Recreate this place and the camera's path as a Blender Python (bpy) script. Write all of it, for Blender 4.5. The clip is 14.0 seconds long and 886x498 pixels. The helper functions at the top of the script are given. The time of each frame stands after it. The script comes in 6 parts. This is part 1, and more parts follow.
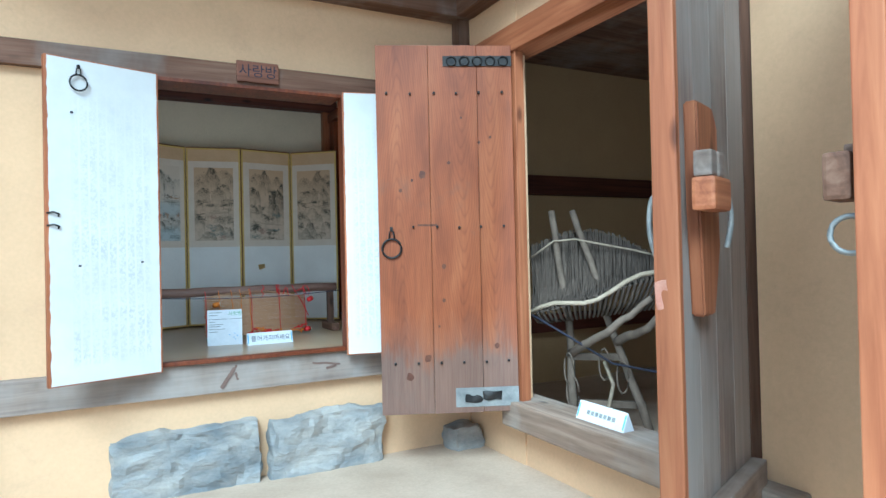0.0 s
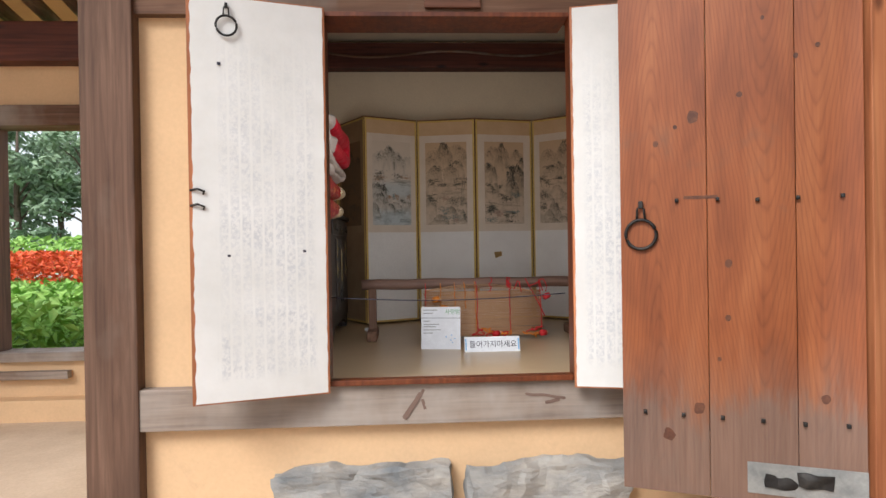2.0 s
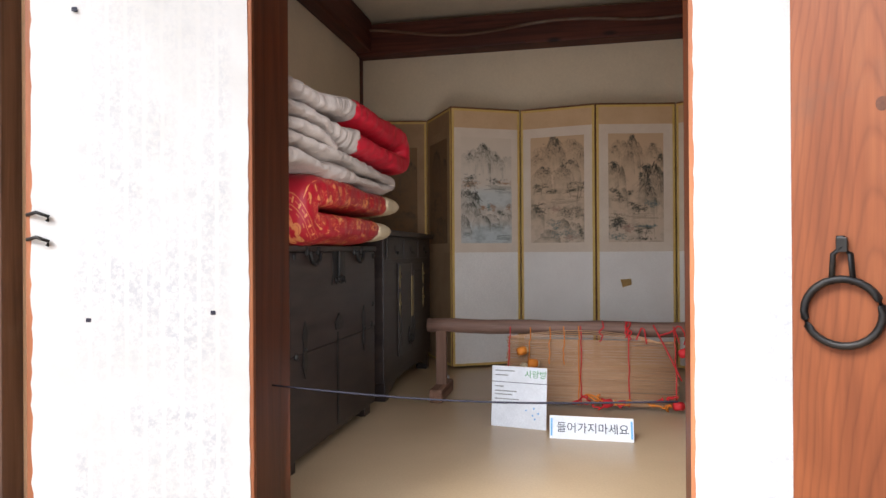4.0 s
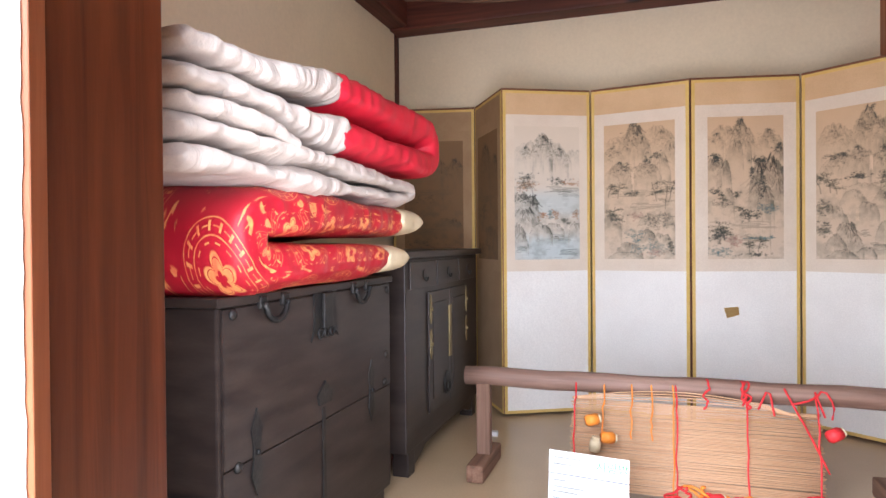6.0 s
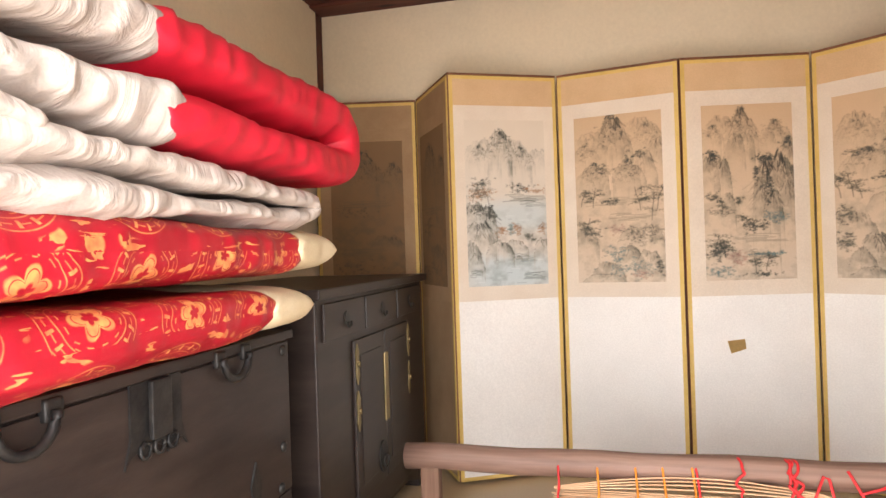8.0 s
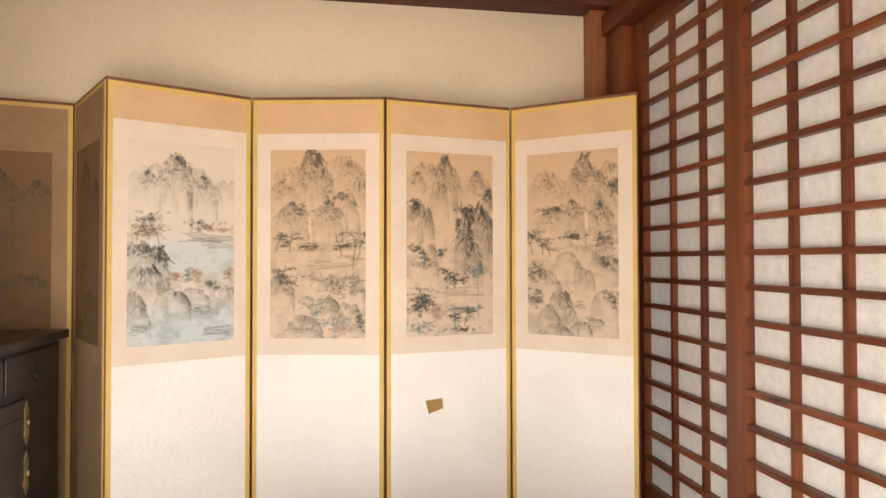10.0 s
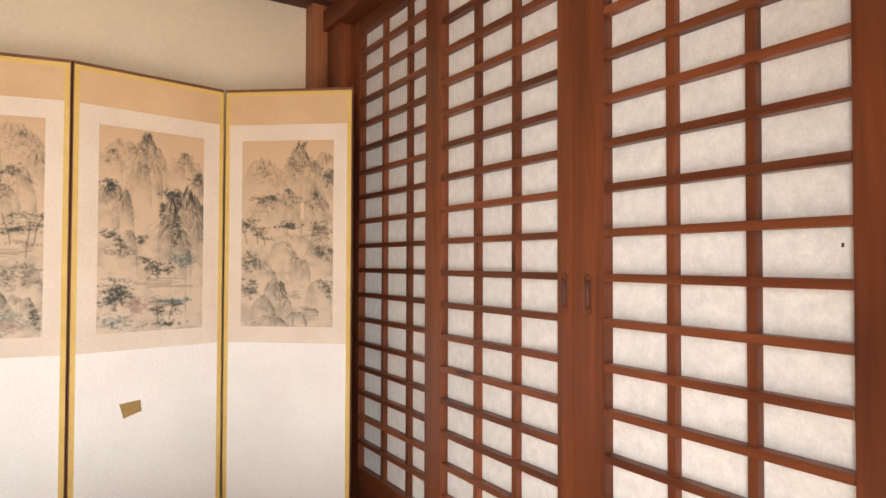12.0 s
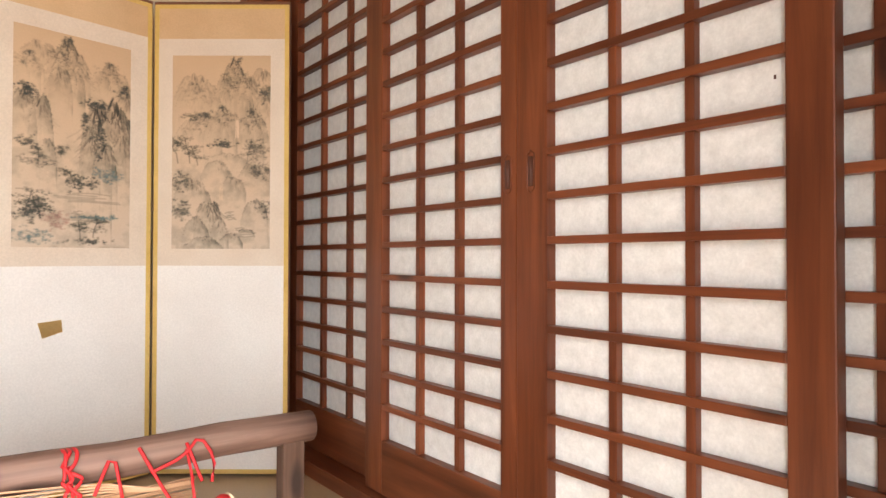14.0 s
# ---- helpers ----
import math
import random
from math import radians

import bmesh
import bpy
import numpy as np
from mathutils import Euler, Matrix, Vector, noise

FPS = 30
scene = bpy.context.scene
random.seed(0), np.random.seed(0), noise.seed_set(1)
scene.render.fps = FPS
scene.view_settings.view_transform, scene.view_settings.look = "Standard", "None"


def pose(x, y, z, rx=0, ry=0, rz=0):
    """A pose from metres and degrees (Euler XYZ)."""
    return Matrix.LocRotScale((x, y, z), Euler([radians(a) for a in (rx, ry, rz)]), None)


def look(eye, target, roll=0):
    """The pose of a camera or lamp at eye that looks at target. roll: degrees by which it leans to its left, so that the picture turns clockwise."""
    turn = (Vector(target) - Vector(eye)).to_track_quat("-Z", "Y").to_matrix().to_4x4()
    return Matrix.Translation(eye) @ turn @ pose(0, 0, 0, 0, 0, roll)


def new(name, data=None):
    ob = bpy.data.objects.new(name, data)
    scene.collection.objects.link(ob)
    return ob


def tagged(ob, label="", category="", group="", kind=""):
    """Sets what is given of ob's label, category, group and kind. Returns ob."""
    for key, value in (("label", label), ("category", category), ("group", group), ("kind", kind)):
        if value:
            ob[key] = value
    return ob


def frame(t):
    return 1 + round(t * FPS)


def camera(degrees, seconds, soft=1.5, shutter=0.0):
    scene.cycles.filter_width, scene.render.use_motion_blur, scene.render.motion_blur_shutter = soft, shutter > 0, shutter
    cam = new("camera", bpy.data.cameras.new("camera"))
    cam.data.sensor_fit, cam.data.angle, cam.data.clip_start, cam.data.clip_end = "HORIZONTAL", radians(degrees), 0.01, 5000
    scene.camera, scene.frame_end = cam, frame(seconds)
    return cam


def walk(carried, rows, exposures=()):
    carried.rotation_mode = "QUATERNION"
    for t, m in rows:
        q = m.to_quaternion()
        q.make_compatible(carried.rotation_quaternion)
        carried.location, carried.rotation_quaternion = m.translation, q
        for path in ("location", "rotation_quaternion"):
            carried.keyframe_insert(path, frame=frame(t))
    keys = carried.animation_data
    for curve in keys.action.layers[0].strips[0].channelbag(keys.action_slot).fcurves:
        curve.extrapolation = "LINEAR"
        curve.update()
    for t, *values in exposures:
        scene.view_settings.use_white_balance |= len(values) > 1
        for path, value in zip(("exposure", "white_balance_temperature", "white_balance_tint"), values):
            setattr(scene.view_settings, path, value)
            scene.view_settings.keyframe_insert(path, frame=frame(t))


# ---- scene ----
cam = camera(70.2, 14.0)
PATH = [
    (0, (-0.02, 0.043, 1.241), (0.904, 1.816, 1.262), -1.3),
    (0.5, (0.031, 0.183, 1.245), (0.712, 2.064, 1.251), -1.4),
    (1, (0.236, 0.435, 1.244), (0.703, 2.38, 1.24), -1.9),
    (1.5, (0.439, 0.723, 1.24), (0.695, 2.707, 1.236), -1.6),
    (2, (0.524, 1.068, 1.259), (0.63, 3.065, 1.247), -0.9),
    (2.1, (0.549, 1.135, 1.263), (0.631, 3.134, 1.246), -1.1),
    (2.5, (0.682, 1.425, 1.29), (0.671, 3.425, 1.285), -0.8),
    (3, (0.802, 1.712, 1.312), (0.672, 3.708, 1.307), -0.7),
    (3.2, (0.827, 1.815, 1.31), (0.626, 3.805, 1.311), -0.7),
    (5.3, (1.114, 2.836, 1.569), (0.55, 4.755, 1.556), -0.4),
    (5.5, (1.041, 2.905, 1.57), (0.454, 4.817, 1.555), -0.6),
    (6, (0.897, 3.077, 1.528), (0.278, 4.979, 1.511), -0.5),
    (6.5, (0.781, 3.293, 1.51), (0.196, 5.206, 1.492), -0.7),
    (7, (0.692, 3.456, 1.524), (0.116, 5.371, 1.511), -1.0),
    (7.2, (0.666, 3.531, 1.524), (0.088, 5.446, 1.516), -1.1),
    (9.3, (0.94, 4.025, 1.734), (0.991, 6.024, 1.762), -0.6),
    (9.5, (0.933, 4.067, 1.729), (1.091, 6.06, 1.764), 0.2),
    (10, (0.942, 4.115, 1.732), (1.258, 6.09, 1.768), -0.1),
    (10.5, (0.973, 4.116, 1.719), (1.47, 6.053, 1.774), -0.1),
    (11, (1.039, 4.094, 1.689), (1.776, 5.953, 1.739), 0.1),
    (11.5, (1.045, 4.079, 1.691), (1.938, 5.868, 1.73), 0.2),
    (12, (1.031, 4.085, 1.684), (2.101, 5.774, 1.728), 0.2),
    (12.5, (1.062, 4.087, 1.541), (2.226, 5.714, 1.577), 0.2),
    (13, (1.078, 4.086, 1.433), (2.303, 5.667, 1.458), -1.0),
    (13.5, (1.062, 4.093, 1.421), (2.298, 5.665, 1.447), -0.5),
    (14, (1.032, 4.113, 1.404), (2.265, 5.687, 1.434), 0.1),
]
EXPOSURES = [(0, 0.95, 4550, -10), (0.5, 0.82, 5050, 4), (1.0, 0.76, 6200, 10), (2.0, 0.6, 6150, 10), (3.0, 0.6, 6300, 10), (3.4, 0.7, 6200, 10), (5.3, 2.15, 5400, 11), (6.0, 2.6, 5500, 11), (6.6, 2.62, 5700, 11), (7.2, 2.65, 6000, 11), (9.5, 2.85, 6750, 10), (11.5, 2.8, 6500, 10), (14, 2.8, 6350, 10)]
walk(cam, [(t, look(eye, target, roll)) for t, eye, target, roll in PATH], EXPOSURES)

# ---- light ----
world = bpy.data.worlds.new("overcast_sky")
scene.world = world
world.use_nodes = True
wn = world.node_tree
sky = wn.nodes.new("ShaderNodeTexSky")
sky.sky_type = "NISHITA"
sky.sun_disc = False
sky.sun_elevation = radians(52)
sky.sun_rotation = radians(225)
sky.dust_density = 4.0
sky.ozone_density = 0.6
haze = wn.nodes.new("ShaderNodeMix")
haze.data_type = "RGBA"
haze.inputs[0].default_value = 0.8
haze.inputs[7].default_value = (5.5, 5.6, 5.8, 1)
wn.links.new(sky.outputs[0], haze.inputs[6])
wn.links.new(haze.outputs[2], wn.nodes["Background"].inputs[0])
wn.nodes["Background"].inputs[1].default_value = 0.15
sun = new("sun", bpy.data.lights.new("sun", "SUN"))
sun.data.energy = 2.2
sun.data.angle = radians(25)
sun.data.color = (1.0, 0.95, 0.88)
sun.matrix_basis = look((-6, -6, 11), (0.5, 3.5, 0.5))


def fill_lamp(name, eye, target, w, h, watts, spread=180):
    """An added area lamp in an opening, strengthening the sky light that enters there."""
    a = new(name, bpy.data.lights.new(name, "AREA"))
    a.data.shape, a.data.size, a.data.size_y, a.data.energy = "RECTANGLE", w, h, watts
    a.data.color = (1.0, 0.975, 0.955)
    a.data.spread = radians(spread)
    a.matrix_basis = look(eye, target)


# added fill that lifts the room and barn above what the sky gives
fill_lamp("sky_in_room_opening", (0.69, 3.90, 1.46), (0.69, 6.0, 1.25), 0.98, 1.46, 6, 155)
fill_lamp("sky_in_barn_opening", (2.03, 2.3, 1.4), (4.0, 2.6, 1.2), 1.4, 1.9, 7)


# ---- materials ----
def mat(name, rough=0.8, metal=0.0, spec=0.4):
    m = bpy.data.materials.new(name)
    m.use_nodes = True
    b = m.node_tree.nodes["Principled BSDF"]
    b.inputs["Roughness"].default_value = rough
    b.inputs["Metallic"].default_value = metal
    b.inputs["Specular IOR Level"].default_value = spec
    return m, m.node_tree, b


def coords(nt, scale=(1, 1, 1), offset=True):
    tc = nt.nodes.new("ShaderNodeTexCoord")
    mp = nt.nodes.new("ShaderNodeMapping")
    mp.inputs["Scale"].default_value = scale
    nt.links.new(tc.outputs["Object"], mp.inputs["Vector"])
    if offset:
        info = nt.nodes.new("ShaderNodeObjectInfo")
        mul = nt.nodes.new("ShaderNodeMath")
        mul.operation = "MULTIPLY"
        mul.inputs[1].default_value = 13.7
        nt.links.new(info.outputs["Random"], mul.inputs[0])
        nt.links.new(mul.outputs[0], mp.inputs["Location"])
    return mp.outputs[0]


def noise_tex(nt, vec, scale, detail=4.0, rough=0.55, dist=0.0):
    n = nt.nodes.new("ShaderNodeTexNoise")
    n.inputs["Scale"].default_value = scale
    n.inputs["Detail"].default_value = detail
    n.inputs["Roughness"].default_value = rough
    n.inputs["Distortion"].default_value = dist
    nt.links.new(vec, n.inputs["Vector"])
    return n.outputs["Fac"]


def ramp(nt, fac, stops):
    r = nt.nodes.new("ShaderNodeValToRGB")
    els = r.color_ramp.elements
    while len(els) < len(stops):
        els.new(0.5)
    for e, (p, c) in zip(els, stops):
        e.position = p
        e.color = (*c, 1) if len(c) == 3 else c
    nt.links.new(fac, r.inputs[0])
    return r.outputs[0]


def mix(nt, fac, a, b, mode="MIX"):
    m = nt.nodes.new("ShaderNodeMix")
    m.data_type = "RGBA"
    m.blend_type = mode
    for sock, v in ((m.inputs[0], fac), (m.inputs[6], a), (m.inputs[7], b)):
        if isinstance(v, (int, float)):
            sock.default_value = v
        elif isinstance(v, tuple):
            sock.default_value = (*v, 1)
        else:
            nt.links.new(v, sock)
    return m.outputs[2]


def bump(nt, b, height, strength, dist=0.01):
    n = nt.nodes.new("ShaderNodeBump")
    n.inputs["Strength"].default_value = strength
    n.inputs["Distance"].default_value = dist
    nt.links.new(height, n.inputs["Height"])
    nt.links.new(n.outputs[0], b.inputs["Normal"])


def wood(name, dark, mid, light, axis, rough=0.6, grain=26.0, weather=None, weather_at=0.55, bumps=0.25, foot=0.0):
    """Sawn timber with its grain along an axis; weather: a greyer colour in patches."""
    m, nt, b = mat(name, rough)
    st = [grain, grain, grain]
    st["xyz".index(axis)] = grain * 0.055
    v = coords(nt, tuple(st))
    g = noise_tex(nt, v, 1.0, 6.0, 0.62, 0.6)
    big = [2.6, 2.6, 2.6]
    big["xyz".index(axis)] = 0.7
    v2 = coords(nt, tuple(big))
    pat = noise_tex(nt, v2, 1.0, 3.0, 0.5, 0.3)
    col = ramp(nt, g, [(0.25, dark), (0.5, mid), (0.75, light)])
    tone = ramp(nt, pat, [(0.28, (0.58, 0.55, 0.52)), (0.72, (1.12, 1.1, 1.08))])
    col = mix(nt, 1.0, col, tone, "MULTIPLY")
    info = nt.nodes.new("ShaderNodeObjectInfo")
    col = mix(nt, 1.0, col, ramp(nt, info.outputs["Random"], [(0.0, (0.82, 0.80, 0.78)), (1.0, (1.08, 1.06, 1.04))]), "MULTIPLY")
    cath = nt.nodes.new("ShaderNodeTexWave")
    cath.bands_direction = "X" if axis != "x" else "Z"
    cs = [9.0, 9.0, 9.0]
    cs["xyz".index(axis)] = 0.9
    nt.links.new(coords(nt, tuple(cs)), cath.inputs["Vector"])
    cath.inputs["Scale"].default_value = 1.1
    cath.inputs["Distortion"].default_value = 7.0
    cath.inputs["Detail"].default_value = 2.0
    cath.inputs["Detail Scale"].default_value = 0.9
    col = mix(nt, 0.35, col, ramp(nt, cath.outputs["Fac"], [(0.0, (0.62, 0.58, 0.55)), (0.35, (1, 1, 1)), (1.0, (1.05, 1.05, 1.05))]), "MULTIPLY")
    kv = [7.0, 7.0, 7.0]
    kv["xyz".index(axis)] = 2.6
    vor = nt.nodes.new("ShaderNodeTexVoronoi")
    nt.links.new(coords(nt, tuple(kv)), vor.inputs["Vector"])
    vor.inputs["Scale"].default_value = 0.8
    knots = ramp(nt, vor.outputs["Distance"], [(0.05, (1, 1, 1)), (0.13, (0, 0, 0))])
    col = mix(nt, knots, col, tuple(c * 0.45 for c in dark))
    if weather:
        vw = coords(nt, (1.3, 1.3, 0.8))
        w = ramp(nt, noise_tex(nt, vw, 1.3, 5.0, 0.6), [(weather_at - 0.1, (0, 0, 0)), (weather_at + 0.12, (1, 1, 1))])
        col = mix(nt, w, col, mix(nt, g, tuple(c * 0.6 for c in weather), weather))
    if foot:
        sp = nt.nodes.new("ShaderNodeSeparateXYZ")
        nt.links.new(coords(nt, (1, 1, 1), False), sp.inputs[0])
        edge = nt.nodes.new("ShaderNodeMath")
        edge.operation = "MULTIPLY_ADD"
        nt.links.new(noise_tex(nt, coords(nt, (9, 9, 2)), 1.0, 5.0, 0.65), edge.inputs[0])
        edge.inputs[1].default_value = -0.5
        nt.links.new(sp.outputs["Z"], edge.inputs[2])
        worn = ramp(nt, edge.outputs[0], [(0.0, (0.6, 0.6, 0.6)), (foot * 0.35, (0, 0, 0))])
        col = mix(nt, worn, col, (0.20, 0.155, 0.13))
    nt.links.new(col, b.inputs["Base Color"])
    bump(nt, b, g, bumps, 0.004)
    return m


def plain(name, a, c, rough=0.8, scale=9.0, fine=90.0, bumps=0.15, metal=0.0, spec=0.4, stretch=(1, 1, 1)):
    """A surface of two close tones in soft patches, with a fine grain."""
    m, nt, b = mat(name, rough, metal, spec)
    v = coords(nt, stretch)
    n1 = noise_tex(nt, v, scale, 5.0, 0.6)
    n2 = noise_tex(nt, v, fine, 3.0, 0.6)
    col = ramp(nt, n1, [(0.3, a), (0.7, c)])
    col = mix(nt, 0.25, col, ramp(nt, n2, [(0.3, (0.55, 0.55, 0.55)), (0.7, (1, 1, 1))]), "MULTIPLY")
    nt.links.new(col, b.inputs["Base Color"])
    bump(nt, b, n2, bumps, 0.003)
    return m


def plaster_mat(name, base, dirt):
    m, nt, b = mat(name, 0.92, 0, 0.2)
    v = coords(nt, (1, 1, 1), False)
    n1 = noise_tex(nt, v, 1.7, 6.0, 0.6, 0.4)
    n2 = noise_tex(nt, v, 55.0, 4.0, 0.65)
    n3 = noise_tex(nt, v, 5.0, 7.0, 0.7, 1.2)
    col = ramp(nt, n1, [(0.3, tuple(c * 0.9 for c in base)), (0.65, base)])
    col = mix(nt, ramp(nt, n3, [(0.56, (0, 0, 0)), (0.75, (0.6, 0.6, 0.6))]), col, dirt)
    col = mix(nt, 0.18, col, ramp(nt, n2, [(0.3, (0.6, 0.6, 0.6)), (0.7, (1, 1, 1))]), "MULTIPLY")
    nt.links.new(col, b.inputs["Base Color"])
    bump(nt, b, mix(nt, 0.5, n2, n3), 0.35, 0.006)
    return m


PLASTER = plaster_mat("ochre_plaster", (0.72, 0.49, 0.29), (0.60, 0.40, 0.25))
PLASTER_IN = plaster_mat("cream_plaster", (0.84, 0.72, 0.53), (0.76, 0.64, 0.46))
# the ochre plaster at about 0.7, indoor shade put into its colour
PLASTER_SHADED = plaster_mat("shaded_ochre_plaster", (0.50, 0.34, 0.18), (0.42, 0.28, 0.15))
EARTH = plain("packed_earth", (0.46, 0.35, 0.25), (0.60, 0.47, 0.35), 0.95, 2.2, 60, 0.5)
OLD_X = wood("old_brown_timber_x", (0.10, 0.05, 0.03), (0.20, 0.11, 0.07), (0.30, 0.19, 0.13), "x", 0.75, weather=(0.34, 0.29, 0.25), weather_at=0.6)
OLD_Y = wood("old_brown_timber_y", (0.10, 0.05, 0.03), (0.20, 0.11, 0.07), (0.30, 0.19, 0.13), "y", 0.75, weather=(0.34, 0.29, 0.25), weather_at=0.6)
OLD_Z = wood("old_brown_timber_z", (0.075, 0.04, 0.026), (0.15, 0.085, 0.057), (0.22, 0.135, 0.095), "z", 0.75, weather=(0.21, 0.155, 0.12), weather_at=0.66)
GREY_X = wood("weathered_timber_x", (0.16, 0.12, 0.10), (0.28, 0.22, 0.18), (0.40, 0.33, 0.27), "x", 0.85, weather=(0.42, 0.37, 0.33), weather_at=0.5)
GREY_Y = wood("weathered_timber_y", (0.18, 0.13, 0.10), (0.32, 0.24, 0.18), (0.46, 0.37, 0.29), "y", 0.85, weather=(0.45, 0.39, 0.33), weather_at=0.5)
RED_X = wood("dark_red_beam_x", (0.05, 0.012, 0.008), (0.11, 0.03, 0.018), (0.17, 0.05, 0.03), "x", 0.6)
RED_Y = wood("dark_red_beam_y", (0.05, 0.012, 0.008), (0.11, 0.03, 0.018), (0.17, 0.05, 0.03), "y", 0.6)
RED_Z = wood("dark_red_post_z", (0.05, 0.012, 0.008), (0.11, 0.03, 0.018), (0.17, 0.05, 0.03), "z", 0.6)
ORANGE_Z = wood("orange_pine_z", (0.26, 0.085, 0.035), (0.42, 0.16, 0.07), (0.54, 0.24, 0.11), "z", 0.55)
ORANGE_X = wood("orange_pine_x", (0.26, 0.085, 0.035), (0.42, 0.16, 0.07), (0.54, 0.24, 0.11), "x", 0.55)
ORANGE_Y = wood("orange_pine_y", (0.26, 0.085, 0.035), (0.42, 0.16, 0.07), (0.54, 0.24, 0.11), "y", 0.55)
PLANK = wood("red_pine_plank", (0.14, 0.037, 0.015), (0.27, 0.083, 0.032), (0.37, 0.135, 0.056), "z", 0.5, 20, foot=0.42)
LATTICE_Z = wood("lattice_timber_z", (0.085, 0.021, 0.008), (0.18, 0.050, 0.018), (0.27, 0.083, 0.030), "z", 0.4)
LATTICE_Y = wood("lattice_timber_y", (0.085, 0.021, 0.008), (0.18, 0.050, 0.018), (0.27, 0.083, 0.030), "y", 0.4)
PAPER = plain("mulberry_paper", (0.72, 0.71, 0.67), (0.86, 0.85, 0.81), 0.9, 34, 160, 0.25)
IRON = plain("black_iron", (0.02, 0.02, 0.022), (0.06, 0.055, 0.05), 0.5, 20, 120, 0.3, 0.7)
CHEST = plain("dark_lacquered_wood", (0.016, 0.011, 0.010), (0.040, 0.028, 0.023), 0.40, 4, 70, 0.08, 0, 0.3, (1, 1, 5))
STONE = plain("grey_stone", (0.20, 0.215, 0.225), (0.47, 0.44, 0.395), 0.92, 3.5, 46, 0.6, 0, 0.3, (1, 1, 2.0))
sn = STONE.node_tree
bump(sn, sn.nodes["Principled BSDF"], noise_tex(sn, coords(sn, (1, 1, 2.2), False), 11.0, 7.0, 0.62, 0.6), 0.75, 0.02)
FLOOR = plain("oiled_paper_floor", (0.40, 0.29, 0.17), (0.50, 0.37, 0.23), 0.28, 1.3, 120, 0.03, 0, 0.45)


# ---- building helpers ----
def box(bm, x0, x1, y0, y1, z0, z1, bevel=0.0):
    vs = bmesh.ops.create_cube(bm, size=1.0)["verts"]
    for v in vs:
        v.co = Vector((x0 + (v.co.x + 0.5) * (x1 - x0), y0 + (v.co.y + 0.5) * (y1 - y0), z0 + (v.co.z + 0.5) * (z1 - z0)))
    if bevel:
        es = list({e for v in vs for e in v.link_edges})
        bmesh.ops.bevel(bm, geom=es, offset=bevel, segments=2, affect="EDGES", profile=0.6)
    return vs


def boxes(*list_of, bevel=0.0):
    bm = bmesh.new()
    for b in list_of:
        box(bm, *b, bevel=bevel)
    return bm


def mesh_of(name, bm, smooth=False):
    me = bpy.data.meshes.new(name)
    bm.normal_update()
    bm.to_mesh(me)
    bm.free()
    if smooth:
        for p in me.polygons:
            p.use_smooth = True
    return me


def part(name, bm, material, parent=None, label="", smooth=False, at=None):
    """Links a bmesh as one mesh object under a thing or a part."""
    me = mesh_of(name, bm, smooth) if isinstance(bm, bmesh.types.BMesh) else bm
    if material and not me.materials:
        me.materials.append(material)
    ob = new(name, me)
    if at is not None:
        ob.matrix_basis = at
    if parent:
        ob.parent = parent
    if label:
        ob["label"] = label
    return ob


def thing(name, m, label, category, group=""):
    ob = new(name)
    ob.empty_display_size = 0.1
    ob.matrix_basis = m
    return tagged(ob, label, category, group)


def setting(name, bm, material, label="", category=""):
    return tagged(part(name, bm, material), label, category, kind="structure")


def tube(points, r, sides=8, closed=False, radii=None):
    """A round rod along points."""
    bm = bmesh.new()
    pts = [Vector(p) for p in points]
    n = len(pts)
    rings = []
    up = Vector((0, 0, 1))
    for i, p in enumerate(pts):
        a = pts[(i - 1) % n] if closed or i else p
        b = pts[(i + 1) % n] if closed or i < n - 1 else p
        d = (b - a).normalized()
        ref = up if abs(d.z) < 0.95 else Vector((1, 0, 0))
        s = d.cross(ref).normalized()
        t = s.cross(d)
        rr = radii[i] if radii else r
        rings.append([bm.verts.new(p + s * math.cos(k * math.tau / sides) * rr + t * math.sin(k * math.tau / sides) * rr) for k in range(sides)])
    for i in range(n if closed else n - 1):
        for k in range(sides):
            bm.faces.new((rings[i][k], rings[i][(k + 1) % sides], rings[(i + 1) % n][(k + 1) % sides], rings[(i + 1) % n][k]))
    if not closed:
        bm.faces.new(rings[0])
        bm.faces.new(rings[-1][::-1])
    bmesh.ops.recalc_face_normals(bm, faces=bm.faces[:])
    return bm


def soften(pts, times=2):
    """Rounds the corners of a line of points."""
    for _ in range(times):
        out = [pts[0]]
        for a, b in zip(pts, pts[1:]):
            out.append(tuple(a[i] * 0.75 + b[i] * 0.25 for i in range(3)))
            out.append(tuple(a[i] * 0.25 + b[i] * 0.75 for i in range(3)))
        pts = out + [pts[-1]]
    return pts


def circle(c, r, axis="y", n=24, a0=0.0, a1=math.tau, closed=True):
    out = []
    for k in range(n if closed else n + 1):
        a = a0 + (a1 - a0) * k / n
        u, v = r * math.cos(a), r * math.sin(a)
        off = {"y": (u, 0, v), "x": (0, u, v), "z": (u, v, 0)}[axis]
        out.append(tuple(c[i] + off[i] for i in range(3)))
    return out


# ---- the setting ----
setting("ground", boxes((-600, 600, -300, 900, -0.4, 0.0)), EARTH, "pale packed earth of the courtyard", "ground")
